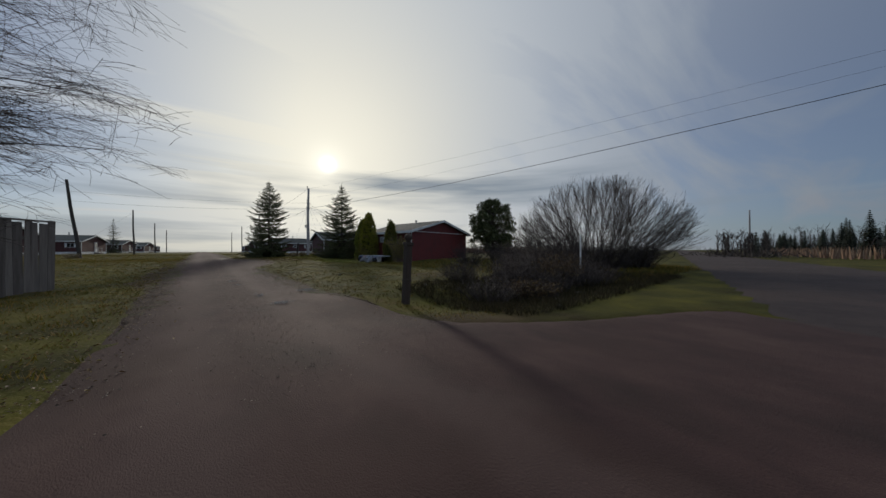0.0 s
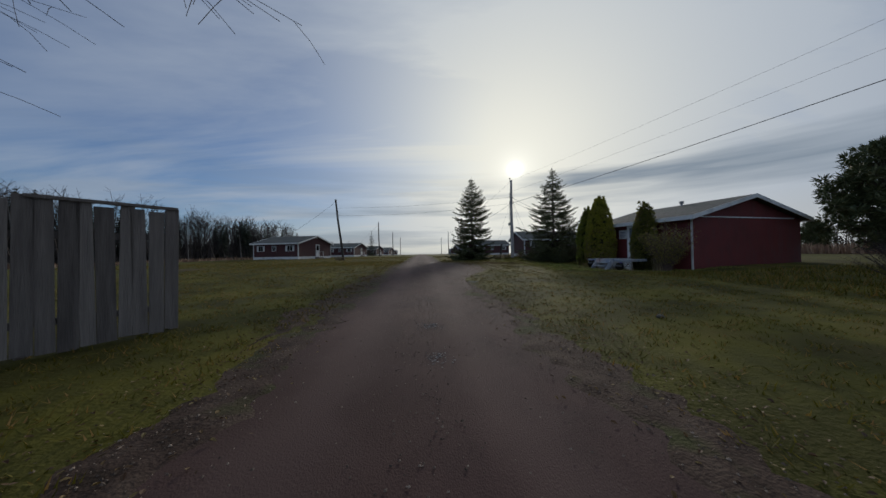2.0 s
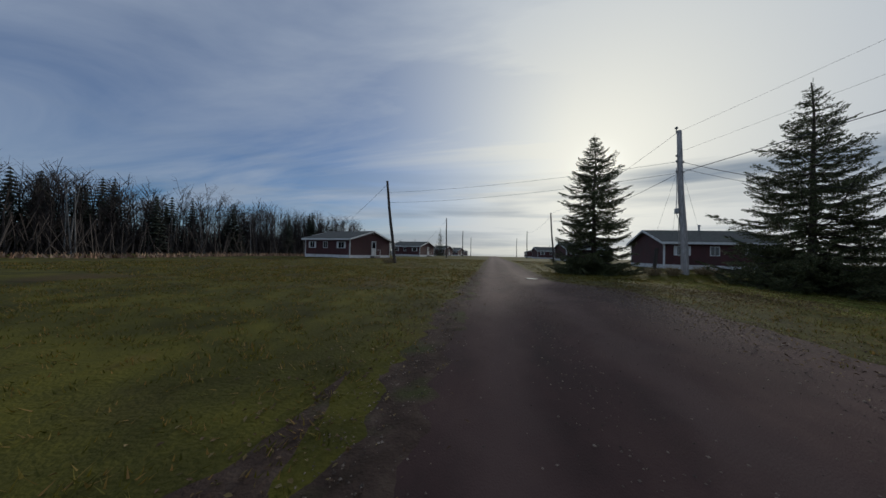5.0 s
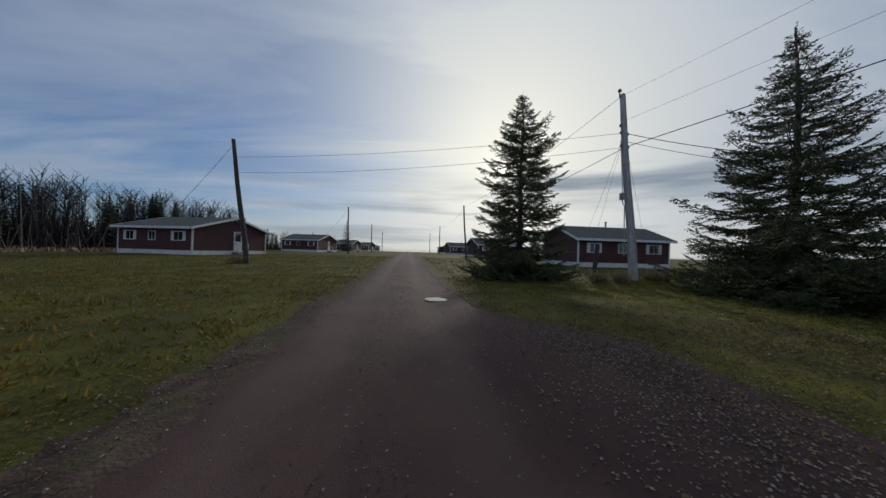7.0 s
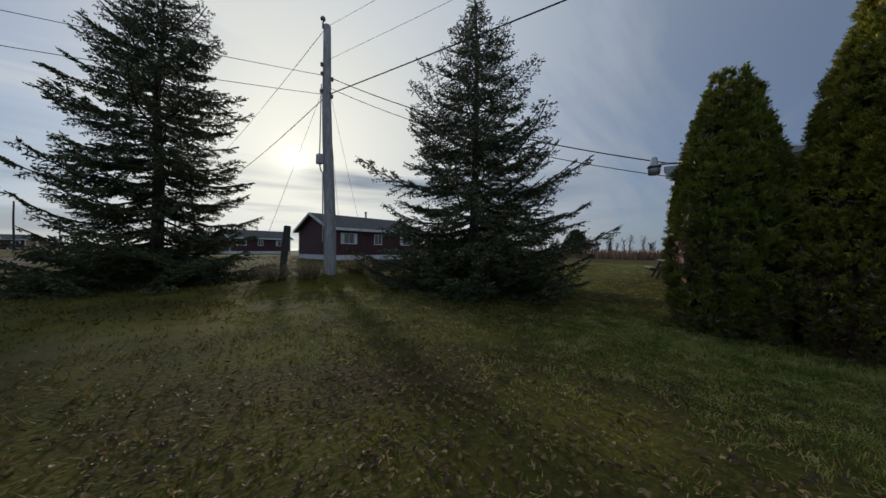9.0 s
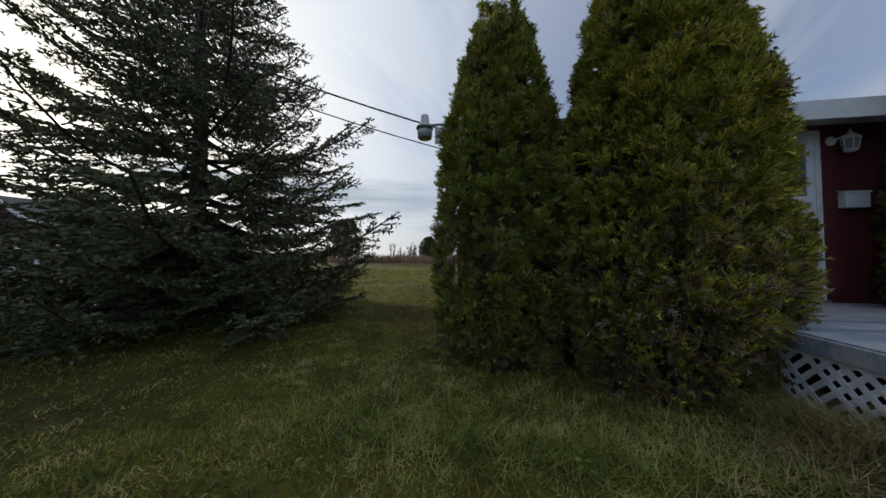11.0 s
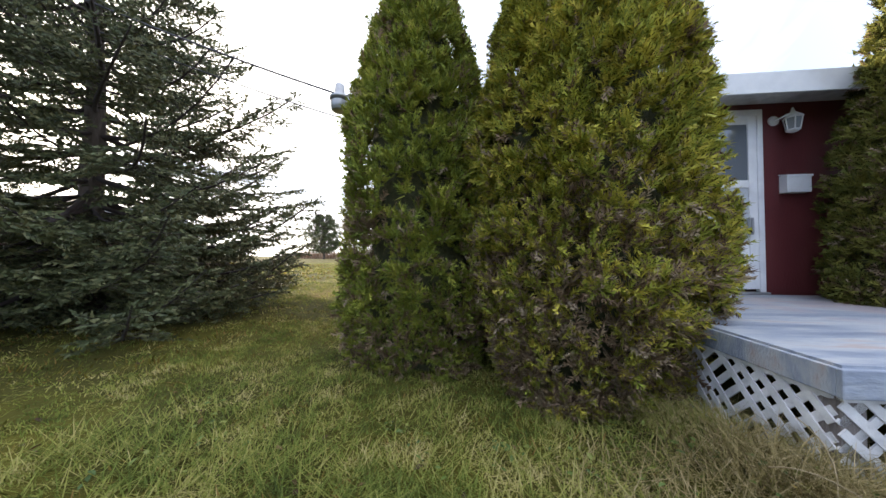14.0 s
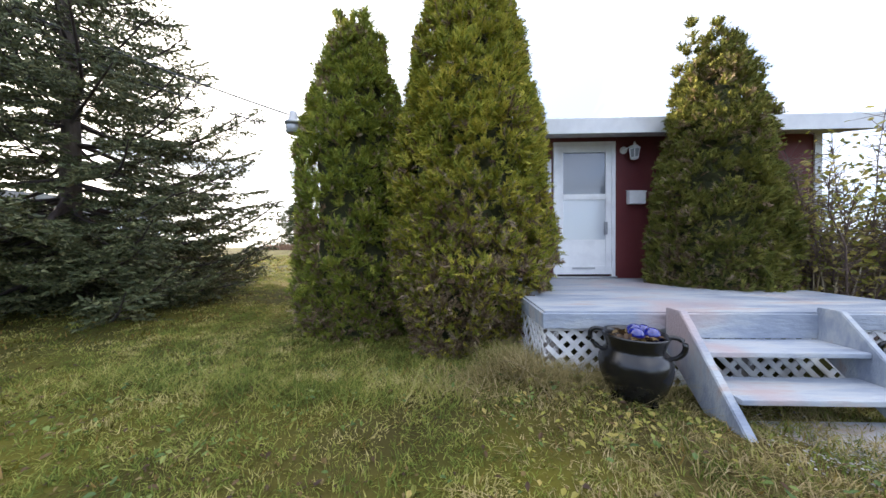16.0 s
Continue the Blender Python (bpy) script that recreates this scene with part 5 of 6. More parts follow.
def pot_fill():
    rnd = random.Random(8)
    for (x, y), balls in (((-0.32, -2.66), ((0.02, 0.08), (0.08, -0.02), (-0.03, -0.02), (0.07, 0.06))), ((1.86, -2.62), ((-0.05, 0.05), (0.06, 0.0), (0.0, 0.1)))):
        p = (HOUSE @ pose(x, y, 0)).translation
        z = ground(p.x, p.y) + 0.43
        for dx, dy in balls:
            bm = bmesh.new()
            bmesh.ops.create_uvsphere(bm, u_segments=20, v_segments=12, radius=0.056)
            q = HOUSE @ Vector((x + dx + 0.03, y + dy, 0))
            ob = part("glass_ball", bm, BLUEGLASS, None, "", True)
            ob.location = (q.x, q.y, z + 0.035)
            tagged(ob, "shiny cobalt blue glass ball lying in a cauldron", "ornament", "blue balls")
        v, f = [], []
        for i in range(60):
            a, r = rnd.uniform(0, 6.283), 0.14 * rnd.random() ** 0.5
            leaf_quad(v, f, rnd, p.x + r * math.cos(a), p.y + r * math.sin(a), z + 0.01 + 0.03 * rnd.random(), rnd.uniform(0.025, 0.05))
        tagged(soup("dry_leaves", v, f, LEAF), "curled orange and brown leaves in a cauldron", "leaves", kind="stuff")


def leaf_quad(v, f, rnd, x, y, z, s):
    """A small folded leaf."""
    a, tilt = rnd.uniform(0, 6.283), rnd.uniform(-0.5, 0.5)
    d, n = Vector((math.cos(a), math.sin(a), tilt)), Vector((-math.sin(a), math.cos(a), rnd.uniform(-0.4, 0.4)))
    c = Vector((x, y, z))
    b = len(v)
    lift = Vector((0, 0, s * rnd.uniform(0.1, 0.5)))
    v.extend(tuple(q) for q in (c - d * s, c - d * s * 0.2 + n * s * 0.55 + lift, c + d * s * 0.5 + n * s * 0.4 + lift, c + d * s, c + d * s * 0.5 - n * s * 0.4 + lift, c - d * s * 0.2 - n * s * 0.55 + lift))
    f.extend(((b, b + 1, b + 2, b + 3), (b, b + 3, b + 4, b + 5)))


pot_fill()


def yellow_shrub():
    """A thinning leafy shrub with dry stalks before it, right of the deck."""
    rnd = random.Random(31)
    o = (HOUSE @ pose(3.42, -0.95, 0)).translation
    root = thing("leafy_shrub", pose(o.x, o.y, ground(o.x, o.y)), "loose shrub with thinning yellow-green autumn leaves by the wall", "shrub")
    stems = Tubes()
    v, f = [], []
    for i in range(60):
        a, s = rnd.uniform(0, 6.283), rnd.random() ** 0.6
        p = Vector((rnd.uniform(-0.2, 0.2), rnd.uniform(-0.2, 0.2), 0))
        d = Vector((math.cos(a) * 0.75 * s, math.sin(a) * 0.75 * s, 1)).normalized()
        ln = rnd.uniform(1.6, 3.1) * (1.1 - 0.35 * s)
        pts = [p + d * (ln * k / 5) + Vector((rnd.uniform(-0.05, 0.05), rnd.uniform(-0.05, 0.05), 0)) for k in range(6)]
        stems.tube(pts, [0.014 - 0.002 * k for k in range(6)], 4)
        for k in range(rnd.randint(60, 110)):
            u = rnd.uniform(0.25, 1)
            j = min(4, int(u * 5))
            c = pts[j].lerp(pts[j + 1], u * 5 - j) + Vector((rnd.uniform(-0.22, 0.22), rnd.uniform(-0.22, 0.22), rnd.uniform(-0.06, 0.22)))
            stems.tube([pts[j].lerp(pts[j + 1], u * 5 - j), c], [0.004, 0.002], 3)
            if rnd.random() < 0.9:
                spin = Matrix.Rotation(rnd.uniform(0, 6.283), 3, Vector((rnd.gauss(0, 1), rnd.gauss(0, 1), rnd.gauss(0, 0.4))).normalized())
                n0 = len(v)
                leaf_quad(v, f, rnd, 0, 0, 0, rnd.uniform(0.022, 0.044))
                v[n0:] = [tuple(spin @ Vector(q) + c) for q in v[n0:]]
    stems.make("stem", SHRUBTWIG, root)
    soup("foliage", v, f, YELLOWLEAF, root)
    st = Tubes()
    sv, sf = [], []
    for i in range(34):
        q = HOUSE @ Vector((rnd.uniform(2.6, 3.3), rnd.uniform(-1.25, -0.75), 0))
        g = ground(q.x, q.y)
        h = rnd.uniform(0.65, 1.05)
        tip = Vector((q.x + rnd.uniform(-0.15, 0.15), q.y + rnd.uniform(-0.15, 0.15), g + h))
        st.tube([(q.x, q.y, g), tuple(tip)], [0.009, 0.006], 5)
        for k in range(5):
            leaf_quad(sv, sf, rnd, tip.x + rnd.uniform(-0.03, 0.03), tip.y + rnd.uniform(-0.03, 0.03), tip.z - 0.12 * rnd.random(), 0.035)
    b = len(st.v)
    st.v.extend(sv)
    st.f.extend(tuple(i + b for i in face) for face in sf)
    tagged(st.make("dry_stalks", STRAW, None, "", False), "bleached dead flower stalks beside the deck", "plant", kind="stuff")


yellow_shrub()


def picnic_table():
    root = thing("picnic_table", pose(20.1, 4.2, ground(20.1, 4.2), 0, 0, 15), "weathered grey picnic table on the back lawn", "table")
    for i in range(5):
        part("top_board", boxes((-0.9, 0.9, -0.36 + i * 0.146, -0.225 + i * 0.146, 0.71, 0.75), bevel=0.005), WOODGREY, root)
    for s in (-1, 1):
        part("bench_board", boxes((-0.9, 0.9, s * 0.68 - 0.12, s * 0.68 + 0.12, 0.42, 0.46), bevel=0.005), WOODGREY, root)
        for sy in (-1, 1):
            bm = boxes((-0.02, 0.02, -0.045, 0.045, 0, 0.82), bevel=0.004)
            bmesh.ops.transform(bm, matrix=pose(s * 0.62, sy * 0.56, 0, sy * 24, 0, 0), verts=bm.verts)
            part("leg", bm, WOODGREY, root)
        part("cross_beam", boxes((s * 0.62 + 0.022, s * 0.62 + 0.06, -0.78, 0.78, 0.33, 0.42)), WOODGREY, root)


picnic_table()


# ---- the cottages ----
def cottage(L, W, label):
    """Local x along the long side with three windows, which faces -y; the door is in the gable at x = L."""
    root = thing("cottage", Matrix(), label, "house", "row of red cottages")
    E, R, zb = 2.72, 4.05, 0.42
    part("wall", boxes((0, L, 0, 0.14, zb, E)), DULLRED, root, "dull red clapboard long wall")
    part("wall", boxes((0, L, W - 0.14, W, zb, E)), DULLRED, root, "dull red clapboard long wall")
    for x in (0.0, L - 0.14):
        bm = bmesh.new()
        extrude_x(bm, [(0.14, zb), (W - 0.14, zb), (W - 0.14, E - 0.03), (W / 2, R - 0.05), (0.14, E - 0.03)], x, x + 0.14)
        part("wall", bm, DULLRED, root, "red gable wall")
    part("skirting", boxes((0.02, L - 0.02, 0.02, W - 0.02, -0.4, zb)), TRIM, root, "white skirting board")
    for z in np.arange(zb + 0.14, E - 0.05, 0.14):
        part("clapboard", boxes((0.05, L - 0.05, -0.012, 0.0, z - 0.012, z + 0.012)), DULLRED, root)
        part("clapboard", boxes((L, L + 0.012, 0.05, W - 0.05, z - 0.012, z + 0.012)), DULLRED, root)
    roof = gable_roof(root, 0, L, 0, W, E, R, 0.4, 0.4)
    for x, y in ((0, 0), (L, 0), (0, W), (L, W)):
        part("corner_board", boxes((x - 0.03 if x == 0 else x - 0.10, x + 0.10 if x == 0 else x + 0.03, y - 0.03 if y == 0 else y - 0.1, y + 0.1 if y == 0 else y + 0.03, -0.1, E - 0.04)), TRIM, root, "white corner board")
    for u, w in ((0.17, 1.0), (0.47, 0.85), (0.82, 1.15)):
        window_unit(root, u * L - w / 2, u * L + w / 2, 1.35, 2.3, -0.012, w > 0.9)
    door = new("door")
    door.parent = root
    yc = W * 0.55
    part("door_frame", boxes((L + 0.0, L + 0.05, yc - 0.55, yc + 0.55, zb, zb + 2.15)), TRIM, door)
    part("leaf", boxes((L + 0.05, L + 0.06, yc - 0.43, yc + 0.43, zb + 0.05, zb + 1.0)), OLD_WHITE, door)
    part("pane", boxes((L + 0.05, L + 0.058, yc - 0.36, yc + 0.36, zb + 1.06, zb + 2.02)), PANE, door)
    part("door_handle", boxes((L + 0.06, L + 0.09, yc + 0.32, yc + 0.36, zb + 0.95, zb + 1.1)), METAL, door)
    part("step", boxes((L + 0.02, L + 0.75, yc - 0.75, yc + 0.75, -0.4, zb - 0.16), (L + 0.75, L + 1.05, yc - 0.75, yc + 0.75, -0.4, zb - 0.34)), WOODGREY, root, "plank door step")
    for s in (-1, 1):
        part("rail_post", boxes((L + 0.68, L + 0.75, yc + s * 0.72 - 0.035, yc + s * 0.72 + 0.035, zb - 0.2, zb + 0.85)), OLD_WHITE, root)
        part("handrail", boxes((L + 0.03, L + 0.75, yc + s * 0.72 - 0.03, yc + s * 0.72 + 0.03, zb + 0.80, zb + 0.86)), OLD_WHITE, root)
    pipe = bmesh.new()
    lathe(pipe, [(0.09, 0), (0.09, 0.55), (0.14, 0.57), (0.14, 0.64), (0.02, 0.70)], 12, (L * 0.55, W * 0.5, R + 0.05))
    part("chimney_pipe", pipe, METAL, root)
    bracket = bmesh.new()
    extrude_x(bracket, [(W / 2 - 0.5, R - 0.35), (W / 2, R - 0.02), (W / 2 + 0.5, R - 0.35), (W / 2 + 0.42, R - 0.42), (W / 2, R - 0.16), (W / 2 - 0.42, R - 0.42)], L + 0.02, L + 0.08)
    part("gable_bracket", bracket, TRIM, root)
    return root


# left row: gables with their doors face the track; right row mirrors it
LEFT = cottage(8.7, 9.6, "dull red cottage with white trim and a brown shingle roof")
LEFT.matrix_basis = pose(-29.2, 33.4, ground(-24, 32) + 0.03, 0, 0, -15)
copy_thing(LEFT, pose(-28.9, 71.5, ground(-24, 74) + 0.03, 0, 0, -12))
copy_thing(LEFT, pose(-28.4, 110, ground(-24, 112) + 0.03, 0, 0, -12))
copy_thing(LEFT, pose(-26.8, 143, ground(-24, 145) + 0.03, 0, 0, -12))
RIGHT = cottage(9.6, 7.0, "dark red cottage with shuttered white windows and a green-grey roof")
RIGHT.matrix_basis = pose(16.0, 25.8, ground(18, 28) - 0.02, 0, 0, 0)
copy_thing(RIGHT, pose(14.8, 60, ground(18, 62), 0, 0, 8))
copy_thing(RIGHT, pose(14.6, 99, ground(18, 101), 0, 0, 8))
copy_thing(LEFT, pose(15.5, 150, ground(18, 140), 0, 0, -90))
copy_thing(LEFT, pose(-19.8, 171, ground(-18, 165) - 0.1, 0, 0, 68))


# ---- poles and wires ----
def pole(base, top, r, material, label, name="utility_pole"):
    b, t = Vector(base), Vector(top)
    root = thing(name, Matrix.Translation(b), label, "pole", "poles along the track")
    tub = Tubes()
    d = t - b
    tub.tube([d * (i / 6) + Vector((0.03 * math.sin(i * 1.3), 0, 0)) for i in range(-1, 7)], [r * (1 - 0.055 * i) for i in range(-1, 7)], 12)
    n = len(tub.v)
    tub.v.append(tuple(d))
    tub.f.extend((n - 12 + k, n - 12 + (k + 1) % 12, n) for k in range(12))
    tub.make("shaft", material, root)
    return root


def g3(x, y, dz=0.0):
    return (x, y, ground(x, y) + dz)


PR_TOP, PL_TOP = Vector((9.86, 12.65, 8.95)), Vector((-11.7, 20.9, 8.36))
pr = pole(g3(9.42, 11.15, -0.1), PR_TOP, 0.185, POLEWOOD, "tall pale grey utility pole with a meter box, leaning slightly")
pole(g3(-10.85, 21.4), PL_TOP, 0.17, DARKPOLE, "dark leaning utility pole on the lawn")
pole(g3(-11.0, 56.5), (-11.2, 56.4, 9.0), 0.16, DARKPOLE, "dark straight utility pole farther along")
pole(g3(-11.0, 92), (-11.1, 92, 9.0), 0.16, DARKPOLE, "dark straight utility pole farther along")
pole(g3(-11.0, 130), (-11.0, 130, 9.0), 0.16, DARKPOLE, "dark straight utility pole farther along")
pole(g3(9.6, 47), (8.9, 46.8, 8.8), 0.16, DARKPOLE, "dark leaning utility pole past the cottage")
pole(g3(9.7, 88), (9.6, 88, 8.8), 0.15, DARKPOLE, "dark straight utility pole farther along")
pole(g3(9.7, 128), (9.7, 128, 8.8), 0.15, DARKPOLE, "dark straight utility pole farther along")
pole(g3(22.5, -41), (22.5, -41, 9.2), 0.17, POLEWOOD, "grey utility pole across the sealed road")
pole(g3(86, -22), (85.4, -22, 9.0), 0.18, POLEWOOD, "grey roadside utility pole far along the road")
pole(g3(160, -8), (160, -8, 9.0), 0.18, POLEWOOD, "grey roadside utility pole far along the road")


def pole_fittings():
    base = Vector(g3(9.42, 11.15, -0.1))
    d = PR_TOP - base

    def at(z):
        return d * ((z - base.z) / d.z)

    p = at(3.95)
    part("meter_box", boxes((p.x - 0.36, p.x - 0.20, p.y - 0.12, p.y + 0.10, p.z - 0.14, p.z + 0.16), bevel=0.012), METAL, pr, "grey metal meter box")
    t = Tubes()
    t.tube([(p.x - 0.28, p.y, p.z - 0.14), (p.x - 0.24, p.y, p.z - 0.34), (p.x - 0.17, p.y, p.z - 0.4), (p.x - 0.15, p.y, p.z - 2.6)], [0.02] * 4, 6)
    t.tube([(p.x - 0.28, p.y, p.z + 0.16), tuple(at(6.6) + Vector((-0.2, 0, 0)))], [0.018] * 2, 6)
    t.make("conduit", METAL, pr)
    for z, dx in ((7.35, -0.17), (7.0, -0.17), (6.95, 0.17), (6.35, -0.2), (6.3, 0.15)):
        q = at(z)
        bm = bmesh.new()
        lathe(bm, [(0.02, -0.06), (0.05, -0.05), (0.055, -0.01), (0.03, 0.0), (0.055, 0.02), (0.05, 0.06), (0.02, 0.07)], 12, (q.x + dx, q.y, q.z))
        part("insulator", bm, CERAMIC, pr)
    q = at(8.95)
    bm = bmesh.new()
    lathe(bm, [(0.03, -0.15), (0.03, 0.12), (0.08, 0.14), (0.09, 0.2), (0.05, 0.26), (0.01, 0.27)], 12, (q.x - 0.12, q.y, q.z))
    part("pin_insulator", bm, CERAMIC, pr)


pole_fittings()


def cable(a, b, sag, r, label, n=16):
    a, b = Vector(a), Vector(b)
    t = Tubes()
    t.tube([a.lerp(b, i / n) - Vector((0, 0, sag * 4 * (i / n) * (1 - i / n))) for i in range(n + 1)], [r] * (n + 1), 5)
    tagged(t.make("cable", WIRE), label, "cable", "overhead cables")


def on_pr(z):
    base = Vector(g3(9.42, 11.15, -0.1))
    d = PR_TOP - base
    return base + d * ((z - base.z) / d.z)


def on_pl(z):
    base = Vector(g3(-10.85, 21.4))
    d = PL_TOP - base
    return base + d * ((z - base.z) / d.z)


cable(on_pl(7.2), on_pr(7.0), 0.30, 0.009, "thin black cable strung across the track")
cable(on_pl(6.2), on_pr(6.3), 0.40, 0.009, "thin black cable strung across the track")
cable(on_pr(6.3), (22.5, -41, 8.3), 0.7, 0.017, "thick black cable running from pole to pole", 30)
cable(on_pr(8.9), (22.5, -41, 9.2), 0.5, 0.005, "thin high cable running from pole to pole", 30)
cable(on_pr(7.6), (22.5, -41, 8.8), 0.6, 0.005, "thin high cable running from pole to pole", 30)
cable(on_pr(7.0), HOUSE @ Vector((-3.8, 0.2, 3.0)), 0.35, 0.014, "service cable from the pole to the house eaves")
cable(on_pr(6.6), HOUSE @ Vector((-3.6, 0.6, 2.75)), 0.4, 0.010, "service cable from the pole to the house eaves")
cable(on_pr(7.0), (17.0, 26.3, 3.3), 0.3, 0.008, "service cable from the pole to a cottage")
cable(on_pr(6.3), (9.3, 46.9, 7.4), 0.8, 0.014, "black cable running from pole to pole")
cable(on_pr(8.9), (8.95, 46.9, 8.7), 0.6, 0.010, "black cable running from pole to pole")
cable(on_pl(8.0), (-24.0, 31.8, 3.5), 0.2, 0.012, "service cable from the pole to a cottage")
cable((-11.15, 56.4, 8.6), (-20, 72, 3.6), 0.2, 0.012, "service cable from the pole to a cottage")
cable((9.0, 46.8, 8.2), (9.6, 88, 8.3), 0.8, 0.014, "black cable running from pole to pole")
cable(on_pr(6.9), (11.9, 12.9, 0.1), 0.02, 0.005, "thin stay wire from pole to ground", 4)
cable(on_pr(6.9), (7.4, 11.6, 0.1), 0.02, 0.005, "thin stay wire from pole to ground", 4)


# ---- fence, posts and roadside things ----
def board_fence():
    rnd = random.Random(17)
    a, b = Vector((-4.15, -14.2)), Vector((-8.4, -20.6))
    d = (b - a)
    ln = d.length
    ang = math.degrees(math.atan2(d.y, d.x))
    root = thing("board_fence", pose(a.x, a.y, ground(a.x, a.y) - 0.02, 0, 0, ang), "tall weathered grey board fence with gaps between the boards", "fence")
    x = 0.0
    i = 0
    while x < ln:
        w = rnd.uniform(0.14, 0.19)
        h = 1.90 + rnd.uniform(-0.05, 0.05) + (0.03 if x < 1.45 else 0)
        bm = boxes((x, x + w, -0.012, 0.012, rnd.uniform(-0.02, 0.06), h), bevel=0.004)
        bmesh.ops.rotate(bm, cent=(x, 0, 0), matrix=Matrix.Rotation(rnd.uniform(-0.022, 0.022), 3, "Y"), verts=bm.verts)
        part("board", bm, WOODGREY, root)
        x += w + (rnd.uniform(0.003, 0.008) if rnd.random() < 0.8 else rnd.uniform(0.008, 0.02))
        i += 1
    for z in (0.35, 1.45):
        part("rail", boxes((0, ln, -0.065, -0.014, z, z + 0.09)), WOODGREY, root)
    part("cap_rail", boxes((0, 1.45, -0.04, 0.04, 1.94, 1.985), bevel=0.004), WOODGREY, root)
    for x in (0.02, 1.45, 3.4, 5.4, 7.3):
        part("post", boxes((x - 0.05, x + 0.05, -0.165, -0.066, -0.3, 1.88), bevel=0.006), WOODGREY, root)


board_fence()


def knob_post():
    x, y = 2.88, -21.60
    root = thing("wooden_post", pose(x, y, ground(x, y), 0, 3, 0), "dark stained square wooden post with a round knob top", "post")
    part("shaft", boxes((-0.078, 0.078, -0.078, 0.078, -0.3, 1.50), bevel=0.014), CARVED, root)
    part("collar", boxes((-0.10, 0.10, -0.10, 0.10, 1.42, 1.50), bevel=0.012), CARVED, root)
    part("ring", boxes((-0.09, 0.09, -0.09, 0.09, 0.55, 0.60), bevel=0.012), CARVED, root)
    bm = bmesh.new()
    lathe(bm, [(0.07, 1.50), (0.06, 1.54), (0.085, 1.58), (0.10, 1.63), (0.085, 1.68), (0.05, 1.71), (0.01, 1.72)], 18)
    part("knob", bm, CARVED, root, "", True)


knob_post()


def slim_post(name, x, y, h, r, lean, material, label, az=0):
    root = thing(name, pose(x, y, ground(x, y) - 0.1, lean, 0, az), label, "post")
    bm = bmesh.new()
    lathe(bm, [(r, 0), (r, h - 0.02), (r * 0.7, h), (0.002, h + 0.004)], 10)
    part("shaft", bm, material, root)


slim_post("marker_rod", 13.1, -21.1, 2.05, 0.035, 0, OLD_WHITE, "slim white marker rod in the rough grass")
slim_post("fence_stump", 8.45, 12.4, 1.75, 0.10, 5, DARKPOLE, "short dark leaning timber post beside the utility pole", 60)


def brush(name, x, y, r, h, seed, label, n=70, material=TWIG, leaf=None):
    rnd = random.Random(seed)
    root = thing(name, pose(x, y, ground(x, y) - 0.03), label, "shrub")
    t, fine = Tubes(), Tubes()
    v, f = [], []
    for i in range(n):
        a, s = rnd.uniform(0, 6.283), rnd.random()
        p = Vector((math.cos(a) * r * 0.5 * rnd.random(), math.sin(a) * r * 0.5 * rnd.random(), 0))
        d = Vector((math.cos(a) * s, math.sin(a) * s, rnd.uniform(0.5, 1.1))).normalized()
        ln = h * rnd.uniform(0.6, 1.1)
        pts = [p, p + d * ln * 0.5, p + d * ln + Vector((rnd.uniform(-0.1, 0.1), rnd.uniform(-0.1, 0.1), 0))]
        t.tube(pts, [0.014, 0.009, 0.003], 3)
        for k in range(5):
            b = pts[1].lerp(pts[2], rnd.random())
            e = b + Vector((rnd.uniform(-1, 1), rnd.uniform(-1, 1), rnd.uniform(0, 0.8))) * h * 0.28
            fine.tube([b, e], [0.006, 0.002], 3)
            if leaf:
                for q in range(3):
                    c = b.lerp(e, rnd.random())
                    leaf_quad(v, f, rnd, c.x, c.y, c.z, 0.035)
    tagged(t.make("stem", material, root), kind="stuff")
    tagged(fine.make("twig", material, root), kind="stuff")
    if leaf:
        soup("foliage", v, f, leaf, root)


for i, (x, y, r, h) in enumerate(((5.2, -22.2, 1.0, 0.8), (6.6, -22.7, 1.1, 0.7), (8.3, -22.2, 1.2, 0.8), (9.8, -21.6, 1.2, 0.9), (6.6, -19.6, 0.9, 0.9), (11.6, -20.7, 1.3, 1.0))):
    brush("low_brush", x, y, r, h, 40 + i, "low tangle of dark bare brush in the ditch", 110, TWIG, LEAF if i % 2 else None)
for i, (x, y, r, h) in enumerate(((9.0, -20.2, 1.4, 1.1), (10.8, -19.3, 1.5, 1.2), (12.6, -19.0, 1.6, 1.3), (7.6, -21.0, 1.3, 0.9), (13.6, -20.8, 1.5, 1.1), (10.3, -22.6, 1.3, 0.7), (12.0, -22.3, 1.4, 0.8))):
    brush("low_brush", x, y, r, h, 140 + i, "low tangle of dark bare brush in the ditch", 130, TWIG)
brush("low_brush", -11.3, 20.9, 0.9, 0.6, 60, "clump of long dead grass at the pole's foot", 120, STRAW)
for i, (x, y) in enumerate(((14.6, -12.0), (17.0, -13.2), (19.5, -12.6), (22.5, -13.2), (24.5, -10.0))):
    brush("hedge_bush", x, y, 1.5, 1.7, 70 + i, "dark leafless hedge bush behind the house", 140, TWIG)
brush("hedge_bush", 24.2, -6.5, 1.0, 2.0, 80, "dark leafless hedge bush behind the house", 120, TWIG)
for i, (x, y) in enumerate(((16.2, -19.6), (18.0, -20.6), (20.5, -21.3), (22.5, -20.8), (18.5, -17.4), (15.2, -17.4))):
    brush("hedge_bush", x, y, 1.6, 1.9, 100 + i, "dark leafless bush at the willow's foot", 170, TWIG)
